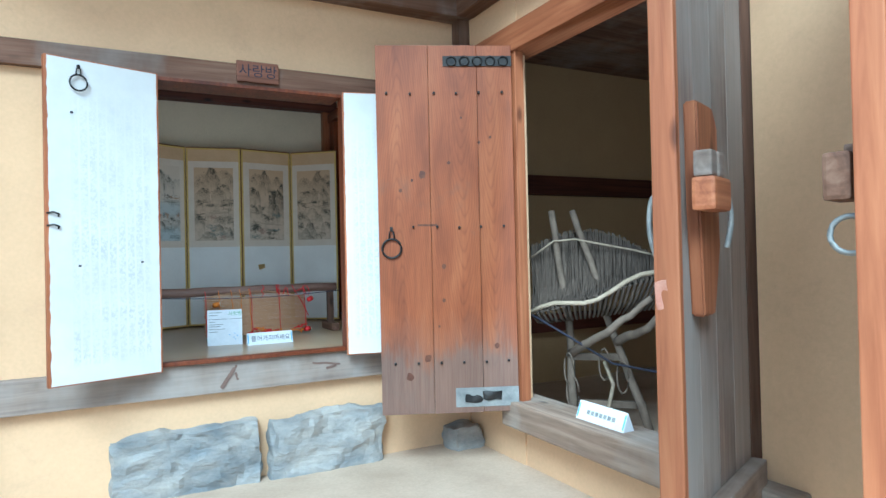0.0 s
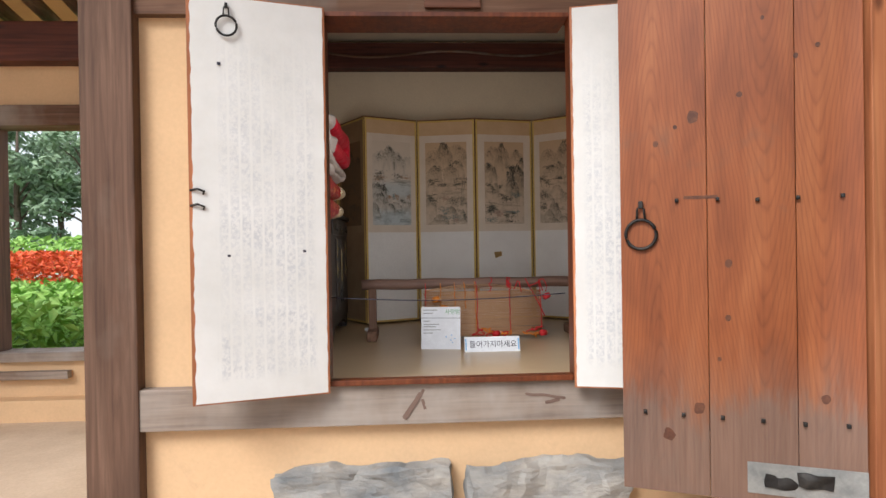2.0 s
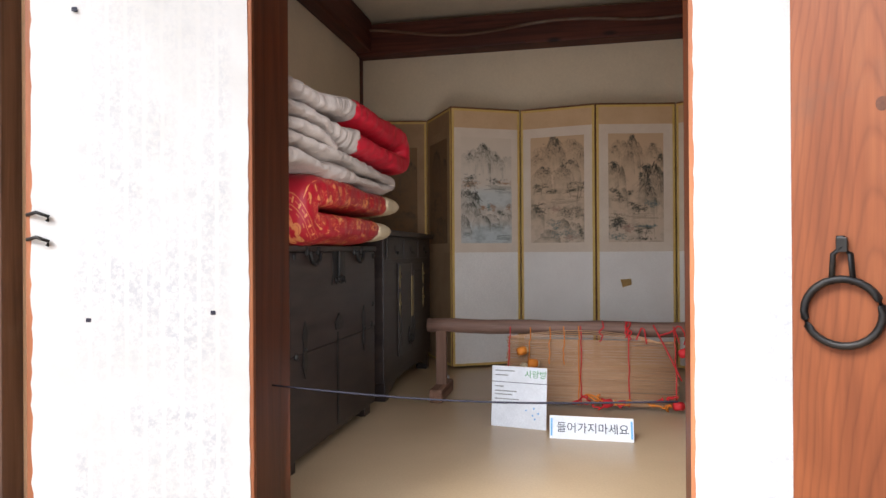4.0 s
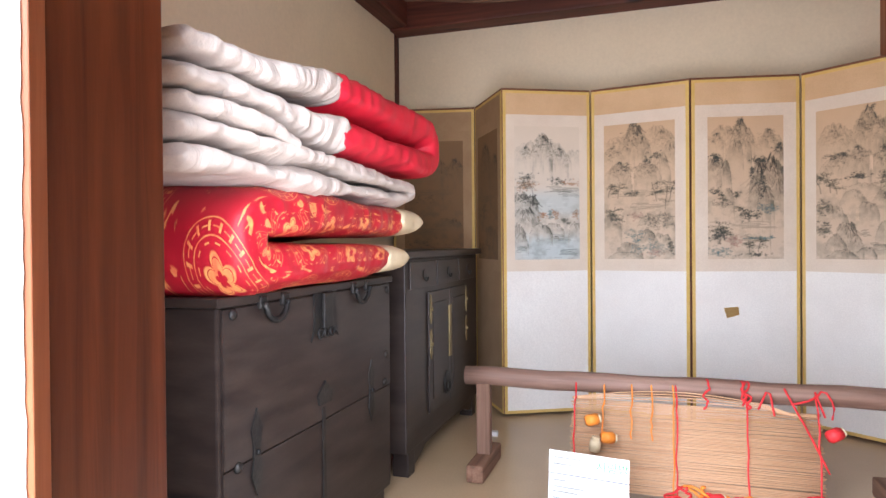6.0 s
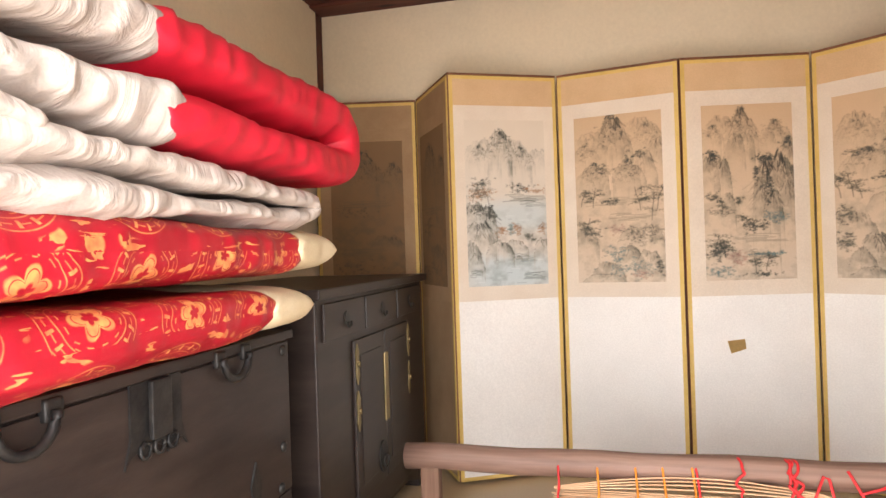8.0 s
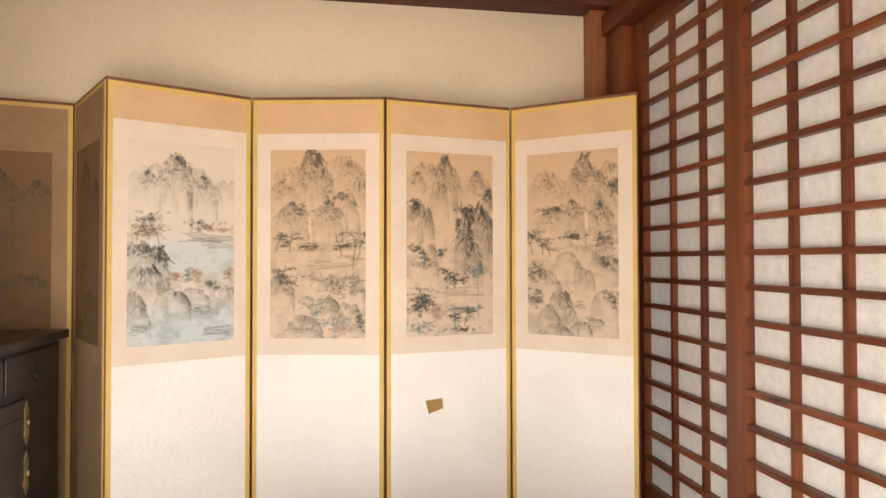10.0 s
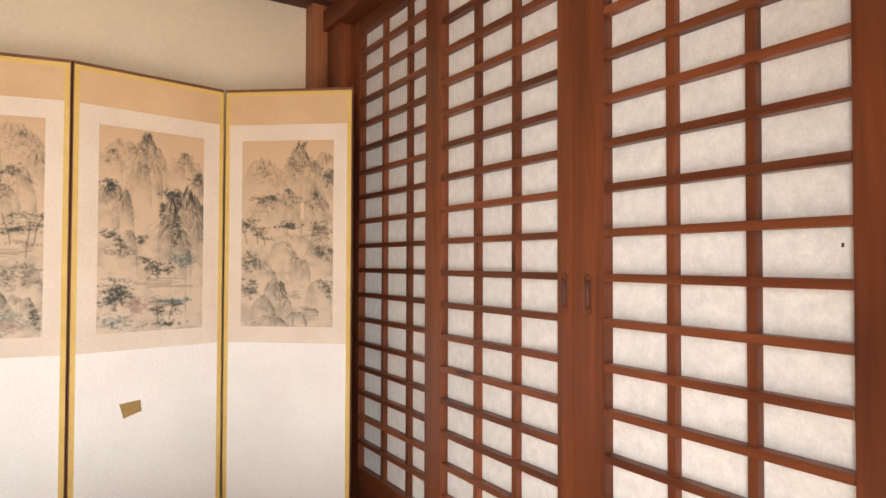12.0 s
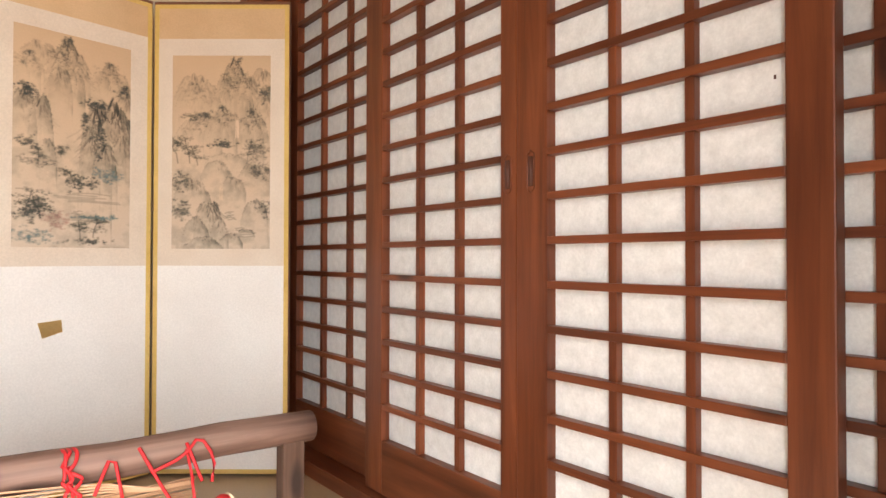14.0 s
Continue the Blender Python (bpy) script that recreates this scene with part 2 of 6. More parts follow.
# front wall of the room: opening x 0.15..1.23, z 0.64..2.26
setting("wall_front", boxes((-0.62, 0.13, 3.76, 3.90, 0.60, 2.28), (1.285, 2.10, 3.76, 3.90, 0.60, 2.28), (1.25, 1.285, 3.76, 3.80, 0.60, 2.28), (-0.62, 2.10, 3.758, 3.90, -0.1, 0.598), (-0.62, 2.10, 3.757, 3.90, 2.282, 3.2)), PLASTER, "ochre clay plaster front wall of the room", "wall")
setting("beam_lintel", boxes((-0.60, 2.06, 3.715, 3.84, 2.225, 2.352), bevel=0.004), OLD_X, "old brown lintel beam across the plaster wall", "beam")
setting("beam_sill", boxes((-0.60, 2.06, 3.70, 3.85, 0.513, 0.684), bevel=0.006), GREY_X, "weathered grey-brown sill beam under the opening", "beam")
setting("post_front", boxes((-0.80, -0.587, 3.69, 3.92, 0.0, 3.1), bevel=0.008), OLD_Z, "old square timber post with long cracks", "post")
setting("beam_top", boxes((-0.9, 2.1, 3.62, 3.86, 2.80, 3.02), bevel=0.01), OLD_X, "dark timber wall plate under the eaves", "beam")
# room shell
setting("floor", boxes((-0.62, 2.2, 3.86, 6.85, 0.40, 0.60)), FLOOR, "glossy oiled-paper floor of the room", "floor")
setting("wall_west", boxes((-0.76, -0.62, 3.86, 6.95, 0.0, 3.3)), PLASTER_IN, "cream plaster side wall of the room", "wall")
setting("wall_back", boxes((-0.62, 2.35, 6.84, 6.98, 0.0, 3.3)), PLASTER_IN, "cream plaster back wall of the room", "wall")
setting("wall_east_above", boxes((2.17, 2.30, 3.92, 6.84, 2.80, 3.3)), PLASTER_IN, "plaster above the lattice doors", "wall")
setting("wall_east_behind", boxes((2.36, 2.46, 3.92, 6.84, 0.0, 3.3)), PLASTER_IN, "plain wall behind the lattice doors", "wall")
setting("ceiling", boxes((-0.7, 2.4, 3.9, 6.9, 3.12, 3.25)), PLASTER_IN, "cream plaster ceiling", "ceiling")
setting("beam_back", boxes((-0.62, 2.2, 6.70, 6.88, 2.845, 3.07), bevel=0.012), RED_X, "dark red beam along the back wall", "beam")
setting("beam_west", boxes((-0.66, -0.5, 3.9, 6.72, 2.86, 3.10), bevel=0.02), RED_Y, "dark red beam along the side wall", "beam")
setting("post_back_west", boxes((-0.69, -0.613, 6.78, 6.86, 0.6, 2.86), bevel=0.004), RED_Z, "dark red corner post", "post")
setting("post_back_east", boxes((2.03, 2.2, 6.76, 6.90, 0.6, 2.9), bevel=0.005), ORANGE_Z, "orange-brown pine corner post with knots", "post")
# side wing with the barn opening, y 1.58..3.06
setting("wall_wing", boxes((2.10, 2.16, 3.12, 3.80, -0.1, 3.2), (2.10, 2.24, -3.0, 1.585, -0.1, 3.2), (2.11, 2.24, 1.5, 3.12, -0.1, 0.24), (2.11, 2.24, 1.5, 3.12, 2.62, 3.2)), PLASTER, "ochre clay plaster wall of the side wing", "wall")
setting("beam_barn_head", boxes((2.04, 2.22, 1.40, 3.60, 2.42, 2.58), bevel=0.006), ORANGE_Y, "orange-brown head beam over the barn opening", "beam")
setting("beam_barn_sill", boxes((1.99, 2.24, 1.40, 3.20, 0.24, 0.39), bevel=0.012), GREY_Y, "weathered timber sill of the barn opening", "beam")
setting("post_barn", boxes((2.05, 2.11, 3.065, 3.125, 0.39, 2.42), bevel=0.004), ORANGE_Z, "orange-brown jamb of the barn opening", "post")
setting("post_barn_second", boxes((2.05, 2.22, 1.59, 1.66, 0.39, 2.42), bevel=0.004), OLD_Z, "dark jamb of the barn opening", "post")
setting("post_corner", boxes((2.02, 2.12, 3.66, 3.76, 2.4, 3.0), bevel=0.004), OLD_Z, "timber post in the corner", "post")
setting("beam_wing_top", boxes((1.98, 2.2, -3.0, 3.62, 2.80, 3.02), bevel=0.01), OLD_Y, "dark timber wall plate of the wing", "beam")
setting("barn_wall_back", boxes((2.24, 6.0, 4.8, 4.92, -0.1, 3.3)), PLASTER_SHADED, "dim ochre back wall of the barn", "wall")
setting("barn_wall_end", boxes((5.6, 5.72, -1.0, 4.8, -0.1, 3.3)), PLASTER_SHADED, "dim end wall of the barn", "wall")
setting("barn_wall_front", boxes((2.24, 5.6, -0.6, -0.48, -0.1, 3.3)), PLASTER_SHADED, "dim side wall of the barn", "wall")
setting("barn_floor", boxes((2.24, 5.6, -0.48, 4.8, -0.1, 0.05)), EARTH, "earth floor of the barn", "floor")
setting("barn_ceiling", boxes((2.2, 5.7, -0.6, 4.9, 3.0, 3.1)), OLD_X, "dark board ceiling of the barn", "ceiling")
setting("barn_beam", boxes((2.24, 5.6, 4.72, 4.82, 1.78, 1.955), bevel=0.006), RED_X, "dark red rail across the barn wall", "beam")
setting("barn_beam_low", boxes((2.24, 5.6, 4.72, 4.82, 0.52, 0.68), bevel=0.006), RED_X, "dark red low rail across the barn wall", "beam")
# roofs and eaves
setting("roof_main", boxes((-0.95, 2.6, 2.7, 7.1, 3.28, 3.42)), OLD_X, "boarded roof of the main room", "roof")
setting("roof_wing", boxes((1.75, 6.0, -3.2, 5.0, 3.43, 3.55)), OLD_Y, "boarded roof of the side wing", "roof")


def lattice_door(y0, y1, x, near, far):
    """A papered sliding door of slender bars, standing in the plane x."""
    d = thing("lattice_door", pose(x, y0, 0.66), "papered sliding lattice door with red-brown bars", "sliding door", "lattice doors")
    w, h = y1 - y0, 2.06
    part("stile", boxes((-0.018, 0.018, 0, near, 0, h), bevel=0.003), LATTICE_Z, d)
    part("stile", boxes((-0.018, 0.018, w - far, w, 0, h), bevel=0.003), LATTICE_Z, d)
    part("bottom_rail", boxes((-0.018, 0.018, near, w - far, 0, 0.168), bevel=0.003), LATTICE_Y, d)
    part("top_rail", boxes((-0.018, 0.018, near, w - far, h - 0.06, h), bevel=0.003), LATTICE_Y, d)
    inner = w - near - far
    bar = boxes((-0.009, 0.012, -0.010, 0.010, 0.168, h - 0.06), bevel=0.002)
    me = mesh_of("upright_bar", bar)
    for k in (1, 2):
        part("upright_bar", me, LATTICE_Z, d, at=pose(0, near + inner * k / 3, 0))
    cross = mesh_of("cross_bar", boxes((-0.0175, 0.010, near, w - far, -0.009, 0.009), bevel=0.002))
    z = 0.274
    while z < h - 0.09:
        part("cross_bar", cross, LATTICE_Y, d, at=pose(0, 0, z))
        z += 0.1025
    part("paper", boxes((0.0125, 0.0145, near * 0.5, w - far * 0.5, 0.05, h - 0.03)), PAPER, d, "slightly stained cream mulberry paper")
    return d


for y0, y1, x, near, far in ((5.86, 6.60, 2.175, 0.06, 0.075), (5.205, 5.905, 2.13, 0.055, 0.098), (4.505, 5.203, 2.13, 0.075, 0.097), (4.02, 4.725, 2.175, 0.06, 0.075)):
    lattice_door(y0, y1, x, near, far)
setting("lattice_track", boxes((2.08, 2.22, 3.92, 6.76, 0.60, 0.655), bevel=0.004), LATTICE_Y, "timber threshold track of the lattice doors", "track")
setting("lattice_head", boxes((2.08, 2.22, 3.92, 6.76, 2.725, 2.82), bevel=0.004), LATTICE_Y, "timber head of the lattice doors", "beam")
setting("lattice_jamb", boxes((2.10, 2.22, 6.605, 6.755, 0.657, 2.723), (2.10, 2.22, 3.93, 4.015, 0.657, 2.723), bevel=0.004), LATTICE_Z, "timber jamb beside the lattice doors", "jamb")

# opening frame
setting("frame_front", boxes((0.13, 0.178, 3.672, 3.88, 0.686, 2.222), (1.203, 1.25, 3.672, 3.745, 0.686, 2.222), (0.178, 1.203, 3.674, 3.73, 0.685, 0.708), (0.178, 1.203, 3.674, 3.88, 2.204, 2.224), bevel=0.003), LATTICE_Z, "orange-brown timber frame of the opening", "door frame")


# ---- more materials ----
def flat_mat(name, c, rough=0.7, metal=0.0):
    return plain(name, tuple(v * 0.88 for v in c), c, rough, 18, 140, 0.08, metal)


WHITE_CARD = flat_mat("white_card", (0.80, 0.82, 0.85), 0.5)
INK = flat_mat("black_print", (0.03, 0.03, 0.05))
GREEN_INK = flat_mat("green_print", (0.10, 0.35, 0.12))
BLUE_INK = flat_mat("blue_print", (0.20, 0.45, 0.75))
RED_CORD = flat_mat("red_cord", (0.72, 0.03, 0.035), 0.6)
ORANGE_CORD = flat_mat("orange_cord", (0.85, 0.28, 0.03), 0.6)
ROPE = plain("straw_rope", (0.32, 0.25, 0.17), (0.48, 0.39, 0.28), 0.9, 30, 200, 0.5)
STRAW = plain("bamboo_strip", (0.52, 0.30, 0.16), (0.68, 0.45, 0.27), 0.55, 5, 120, 0.1)
WICKER = plain("grey_wicker", (0.065, 0.05, 0.038), (0.17, 0.13, 0.10), 0.9, 12, 90, 0.5)
POLE = plain("worn_pole", (0.12, 0.09, 0.065), (0.25, 0.19, 0.14), 0.85, 8, 90, 0.4)
BRASS = plain("aged_brass", (0.20, 0.15, 0.07), (0.36, 0.28, 0.14), 0.45, 20, 120, 0.2, 0.8)
ZINC = plain("grey_metal_plate", (0.22, 0.23, 0.23), (0.40, 0.40, 0.38), 0.6, 12, 90, 0.3, 0.4)
MAT_TAN = plain("tan_silk_mount", (0.60, 0.40, 0.22), (0.68, 0.47, 0.27), 0.8, 6, 220, 0.1)
MAT_CREAM = plain("cream_mount_paper", (0.70, 0.59, 0.47), (0.76, 0.66, 0.54), 0.85, 6, 180, 0.1)
MAT_LOWER = plain("white_lower_paper", (0.80, 0.76, 0.71), (0.88, 0.85, 0.80), 0.85, 3.0, 150, 0.1)
# mount paper browned to carry the shade of the room's corner
MAT_SHADED = plain("shaded_mount", (0.34, 0.21, 0.11), (0.44, 0.29, 0.16), 0.8, 5, 200, 0.1)
YELLOW = plain("yellow_silk_border", (0.64, 0.43, 0.11), (0.72, 0.51, 0.17), 0.7, 12, 160, 0.1)
DARK_EDGE = plain("dark_screen_edge", (0.14, 0.055, 0.025), (0.22, 0.09, 0.045), 0.6, 10, 100, 0.1)
WHITE_CLOTH = plain("white_cotton", (0.46, 0.39, 0.345), (0.56, 0.485, 0.43), 0.9, 6, 260, 0.15)
RED_CLOTH = plain("red_silk", (0.50, 0.008, 0.025), (0.66, 0.015, 0.04), 0.55, 5, 260, 0.12)
wt = WHITE_CLOTH.node_tree
bump(wt, wt.nodes["Principled BSDF"], noise_tex(wt, coords(wt, (1, 2.2, 1.2), False), 6.0, 4.0, 0.48, 1.2), 0.5, 0.035)
CREAM_CLOTH = plain("cream_cotton", (0.60, 0.48, 0.30), (0.70, 0.58, 0.39), 0.9, 8, 240, 0.15)
SIGN_WOOD = wood("plaque_wood", (0.10, 0.04, 0.025), (0.20, 0.085, 0.05), (0.28, 0.13, 0.08), "x", 0.6)


def brocade():
    """Red silk woven with gold roundels, key bands, blossoms and sprigs."""
    m, nt, b = mat("red_gold_brocade", 0.42)

    def op(kind, a, c=0.0, d=0.0):
        n = nt.nodes.new("ShaderNodeMath")
        n.operation = kind
        for sock, val in zip(n.inputs, (a, c, d)):
            if isinstance(val, (int, float)):
                sock.default_value = val
            else:
                nt.links.new(val, sock)
        return n.outputs[0]

    def band(x, lo, hi, soft=0.003):
        return op("MULTIPLY", op("SMOOTH_MIN", 1.0, op("MAXIMUM", 0.0, op("DIVIDE", op("SUBTRACT", x, lo), soft)), 0.1),
                  op("SMOOTH_MIN", 1.0, op("MAXIMUM", 0.0, op("DIVIDE", op("SUBTRACT", hi, x), soft)), 0.1))
    uvn = nt.nodes.new("ShaderNodeUVMap")
    uvn.uv_map = "cloth"
    sp = nt.nodes.new("ShaderNodeSeparateXYZ")
    nt.links.new(uvn.outputs[0], sp.inputs[0])
    u, v = sp.outputs[0], sp.outputs[1]
    cell = 0.21
    row = op("FLOOR", op("DIVIDE", v, cell))
    cu = op("SUBTRACT", op("WRAP", op("MULTIPLY_ADD", row, cell * 0.5, op("ADD", u, 0.02)), cell, 0.0), cell / 2)
    cv = op("SUBTRACT", op("WRAP", v, cell, 0.0), cell / 2)
    r = op("SQRT", op("MULTIPLY_ADD", cu, cu, op("MULTIPLY", cv, cv)))
    th = op("ARCTAN2", cv, cu)
    turn = op("FRACT", op("MULTIPLY", th, 16 / math.tau))
    key = op("MAXIMUM", op("MAXIMUM", band(r, 0.054, 0.0575, 0.002), band(r, 0.076, 0.0795, 0.002)),
             op("MULTIPLY", band(r, 0.060, 0.0745, 0.002), op("MAXIMUM", band(turn, 0.05, 0.30, 0.04), op("MULTIPLY", band(turn, 0.2, 0.85, 0.04), band(r, 0.0655, 0.069, 0.002)))))
    petal = op("MULTIPLY_ADD", op("ABSOLUTE", op("COSINE", op("MULTIPLY", th, 2.5))), 0.018, 0.021)
    flower = op("MULTIPLY", band(op("DIVIDE", r, petal), 0.30, 1.0, 0.10), op("SUBTRACT", 1.0, band(op("DIVIDE", r, petal), 0.72, 0.80, 0.03)))
    dots = band(r, 0.045, 0.049, 0.002)
    gold = op("MAXIMUM", op("MAXIMUM", key, flower), op("MULTIPLY", dots, band(op("FRACT", op("MULTIPLY", th, 12 / math.tau)), 0.2, 0.7, 0.05)))
    vec = nt.nodes.new("ShaderNodeMapping")
    vec.inputs["Scale"].default_value = (1, 1, 1)
    nt.links.new(uvn.outputs[0], vec.inputs["Vector"])
    vo = nt.nodes.new("ShaderNodeTexVoronoi")
    vo.inputs["Scale"].default_value = 17.0
    vo.inputs["Randomness"].default_value = 0.7
    nt.links.new(vec.outputs[0], vo.inputs["Vector"])
    pet = noise_tex(nt, vec.outputs[0], 55.0, 1.0, 0.4, 0.6)
    sprig = op("MULTIPLY", band(vo.outputs["Distance"], 0.04, 0.36, 0.05), band(pet, 0.50, 0.9, 0.03))
    wv = nt.nodes.new("ShaderNodeTexNoise")
    wv.inputs["Scale"].default_value = 1.0
    wv.inputs["Distortion"].default_value = 0.8
    mp = nt.nodes.new("ShaderNodeMapping")
    mp.inputs["Scale"].default_value = (14, 70, 1)
    mp.inputs["Rotation"].default_value = (0, 0, 0.7)
    nt.links.new(uvn.outputs[0], mp.inputs["Vector"])
    nt.links.new(mp.outputs[0], wv.inputs["Vector"])
    leafy = band(wv.outputs["Fac"], 0.63, 0.9, 0.02)
    outside = band(r, 0.087, 1.0, 0.004)
    gold = op("MAXIMUM", gold, op("MULTIPLY", outside, op("MAXIMUM", sprig, leafy)))
    red = ramp(nt, noise_tex(nt, uvn.outputs[0], 9.0, 4.0), [(0.3, (0.29, 0.006, 0.016)), (0.7, (0.42, 0.011, 0.024))])
    thread = ramp(nt, noise_tex(nt, uvn.outputs[0], 40.0, 2.0), [(0.35, (0.62, 0.15, 0.06)), (0.65, (0.68, 0.33, 0.10))])
    nt.links.new(mix(nt, op("MULTIPLY", gold, 0.9), red, thread), b.inputs["Base Color"])
    bump(nt, b, mix(nt, 0.5, gold, noise_tex(nt, uvn.outputs[0], 260.0, 2.0)), 0.15, 0.003)
    return m


BROCADE = brocade()
RAIL_WOOD = wood("worn_brown_bar", (0.11, 0.06, 0.045), (0.21, 0.13, 0.10), (0.31, 0.21, 0.165), "x", 0.6)


def printed_paper():
    """Old book pages pasted on a door: grey columns of script showing through."""
    m, nt, b = mat("pasted_book_paper", 0.9, 0, 0.2)
    v = coords(nt, (1, 1, 1), False)
    wv = nt.nodes.new("ShaderNodeTexWave")
    wv.bands_direction = "X"
    wv.inputs["Scale"].default_value = 7.5
    wv.inputs["Distortion"].default_value = 0.6
    nt.links.new(v, wv.inputs["Vector"])
    columns = ramp(nt, wv.outputs["Fac"], [(0.03, (0, 0, 0)), (0.20, (1, 1, 1))])
    script = ramp(nt, noise_tex(nt, coords(nt, (1.0, 1, 0.9), False), 80.0, 5.0, 0.75), [(0.42, (0, 0, 0)), (0.60, (0.9, 0.9, 0.9))])
    patch = ramp(nt, noise_tex(nt, v, 4.0, 4.0, 0.6), [(0.38, (0.25, 0.25, 0.25)), (0.62, (0.9, 0.9, 0.9))])
    sep = nt.nodes.new("ShaderNodeSeparateXYZ")
    nt.links.new(v, sep.inputs[0])
    inx = ramp(nt, sep.outputs["X"], [(0.04, (0, 0, 0)), (0.07, (1, 1, 1)), (0.40, (1, 1, 1)), (0.43, (0, 0, 0))])
    zf = nt.nodes.new("ShaderNodeMapRange")
    zf.inputs["From Max"].default_value = 1.56
    nt.links.new(sep.outputs["Z"], zf.inputs["Value"])
    inz = ramp(nt, zf.outputs[0], [(0.05, (0, 0, 0)), (0.08, (1, 1, 1)), (0.78, (0.7, 0.7, 0.7)), (0.92, (0, 0, 0))])
    mask = mix(nt, 1.0, mix(nt, 1.0, columns, script, "MULTIPLY"), mix(nt, 1.0, mix(nt, 1.0, patch, inx, "MULTIPLY"), inz, "MULTIPLY"), "MULTIPLY")
    base = ramp(nt, noise_tex(nt, v, 3.5, 6.0, 0.65), [(0.3, (0.64, 0.64, 0.62)), (0.7, (0.75, 0.75, 0.74))])
    nt.links.new(mix(nt, mask, base, (0.46, 0.48, 0.52)), b.inputs["Base Color"])
    bump(nt, b, noise_tex(nt, v, 30.0, 6.0, 0.7), 0.3, 0.003)
    return m


BOOK_PAPER = printed_paper()


def words(name, text, size, material, parent, at, depth=0.0008):
    cu = bpy.data.curves.new(name, "FONT")
    cu.body, cu.size, cu.extrude = text, size, depth
    cu.align_x, cu.align_y = "CENTER", "CENTER"
    tmp = bpy.data.objects.new(name, cu)
    scene.collection.objects.link(tmp)
    me = bpy.data.meshes.new_from_object(tmp.evaluated_get(bpy.context.evaluated_depsgraph_get()))
    bpy.data.objects.remove(tmp)
    me.materials.clear()
    return part(name, me, material, parent, at=at)


def rough_block(x0, x1, y0, y1, z0, z1, seed, amp=0.03, cuts=14):
    """A roughly hewn stone."""
    bm = bmesh.new()
    bmesh.ops.create_cube(bm, size=1.0)
    bmesh.ops.subdivide_edges(bm, edges=bm.edges[:], cuts=cuts, use_grid_fill=True)
    for v in bm.verts:
        p = v.co * 2
        k = max(abs(p.x), abs(p.y), abs(p.z))
        soft = Vector((p.x, p.y, p.z)).normalized() * 1.25
        p = p.lerp(soft, 0.13)
        q = Vector((x0 + (p.x + 1) / 2 * (x1 - x0), y0 + (p.y + 1) / 2 * (y1 - y0), z0 + (p.z + 1) / 2 * (z1 - z0)))
        n = noise.noise_vector(q * 5 + Vector((seed, seed, 0))) * amp + noise.noise_vector(q * 17 + Vector((seed, 3, 0))) * amp * 0.5
        v.co = q + n
    return bm


for lab, a in (("weathered grey foundation stone set in the plaster", (-0.05, 0.69, 3.67, 3.80, -0.12, 0.335)), ("squared grey foundation stone beside the barn corner", (0.75, 1.44, 3.65, 3.80, -0.12, 0.325))):
    st = part("foundation_stone", rough_block(*a, seed=a[0] * 7, amp=0.032, cuts=22), STONE, smooth=False)
    tagged(st, lab, "stone", "foundation stones")
st = part("base_stone", rough_block(-0.92, -0.42, 3.60, 3.95, -0.2, 0.05, 4.0), STONE)
tagged(st, "low grey base stone under the timber post", "stone")
st = part("corner_stone", rough_block(1.88, 2.09, 3.56, 3.76, -0.1, 0.13, 8.0), STONE)
tagged(st, "small grey stone in the wall corner", "stone")

# plaque over the opening
pq = thing("name_plaque", pose(0.72, 3.713, 2.308), "small dark wooden name plaque on the lintel", "plaque")
part("board", boxes((-0.118, 0.118, -0.022, 0.0, -0.060, 0.060), bevel=0.008), SIGN_WOOD, pq)
words("lettering", "사랑방", 0.078, INK, pq, pose(0, -0.0228, 0.0, 90, 0, 0))


# ---- doors of the front ----
def iron_ring(parent, x, y, z, r, side):
    """A pull ring hanging from an iron loop, on a door face."""
    ring = part("pull_ring", tube(circle((x, y + side * 0.012, z), r, "y", 28), r * 0.115, 8, True), IRON, parent, "black iron pull ring", True)
    part("loop", tube([(x - r * 0.28, y + side * 0.010, z + r * 0.85), (x - r * 0.22, y + side * 0.016, z + r * 1.75), (x, y + side * 0.016, z + r * 1.95), (x + r * 0.22, y + side * 0.016, z + r * 1.75), (x + r * 0.28, y + side * 0.010, z + r * 0.85)], r * 0.09, 6), IRON, ring, "", True)
    part("staple", boxes((x - r * 0.15, x + r * 0.15, min(y, y + side * 0.02), max(y, y + side * 0.02), z + r * 1.8, z + r * 2.25), bevel=0.002), IRON, ring)


def door_pose(hinge, end, z0):
    a = math.degrees(math.atan2(end[1] - hinge[1], end[0] - hinge[0]))
    return pose(hinge[0], hinge[1], z0, 0, 0, a), math.hypot(end[0] - hinge[0], end[1] - hinge[1])


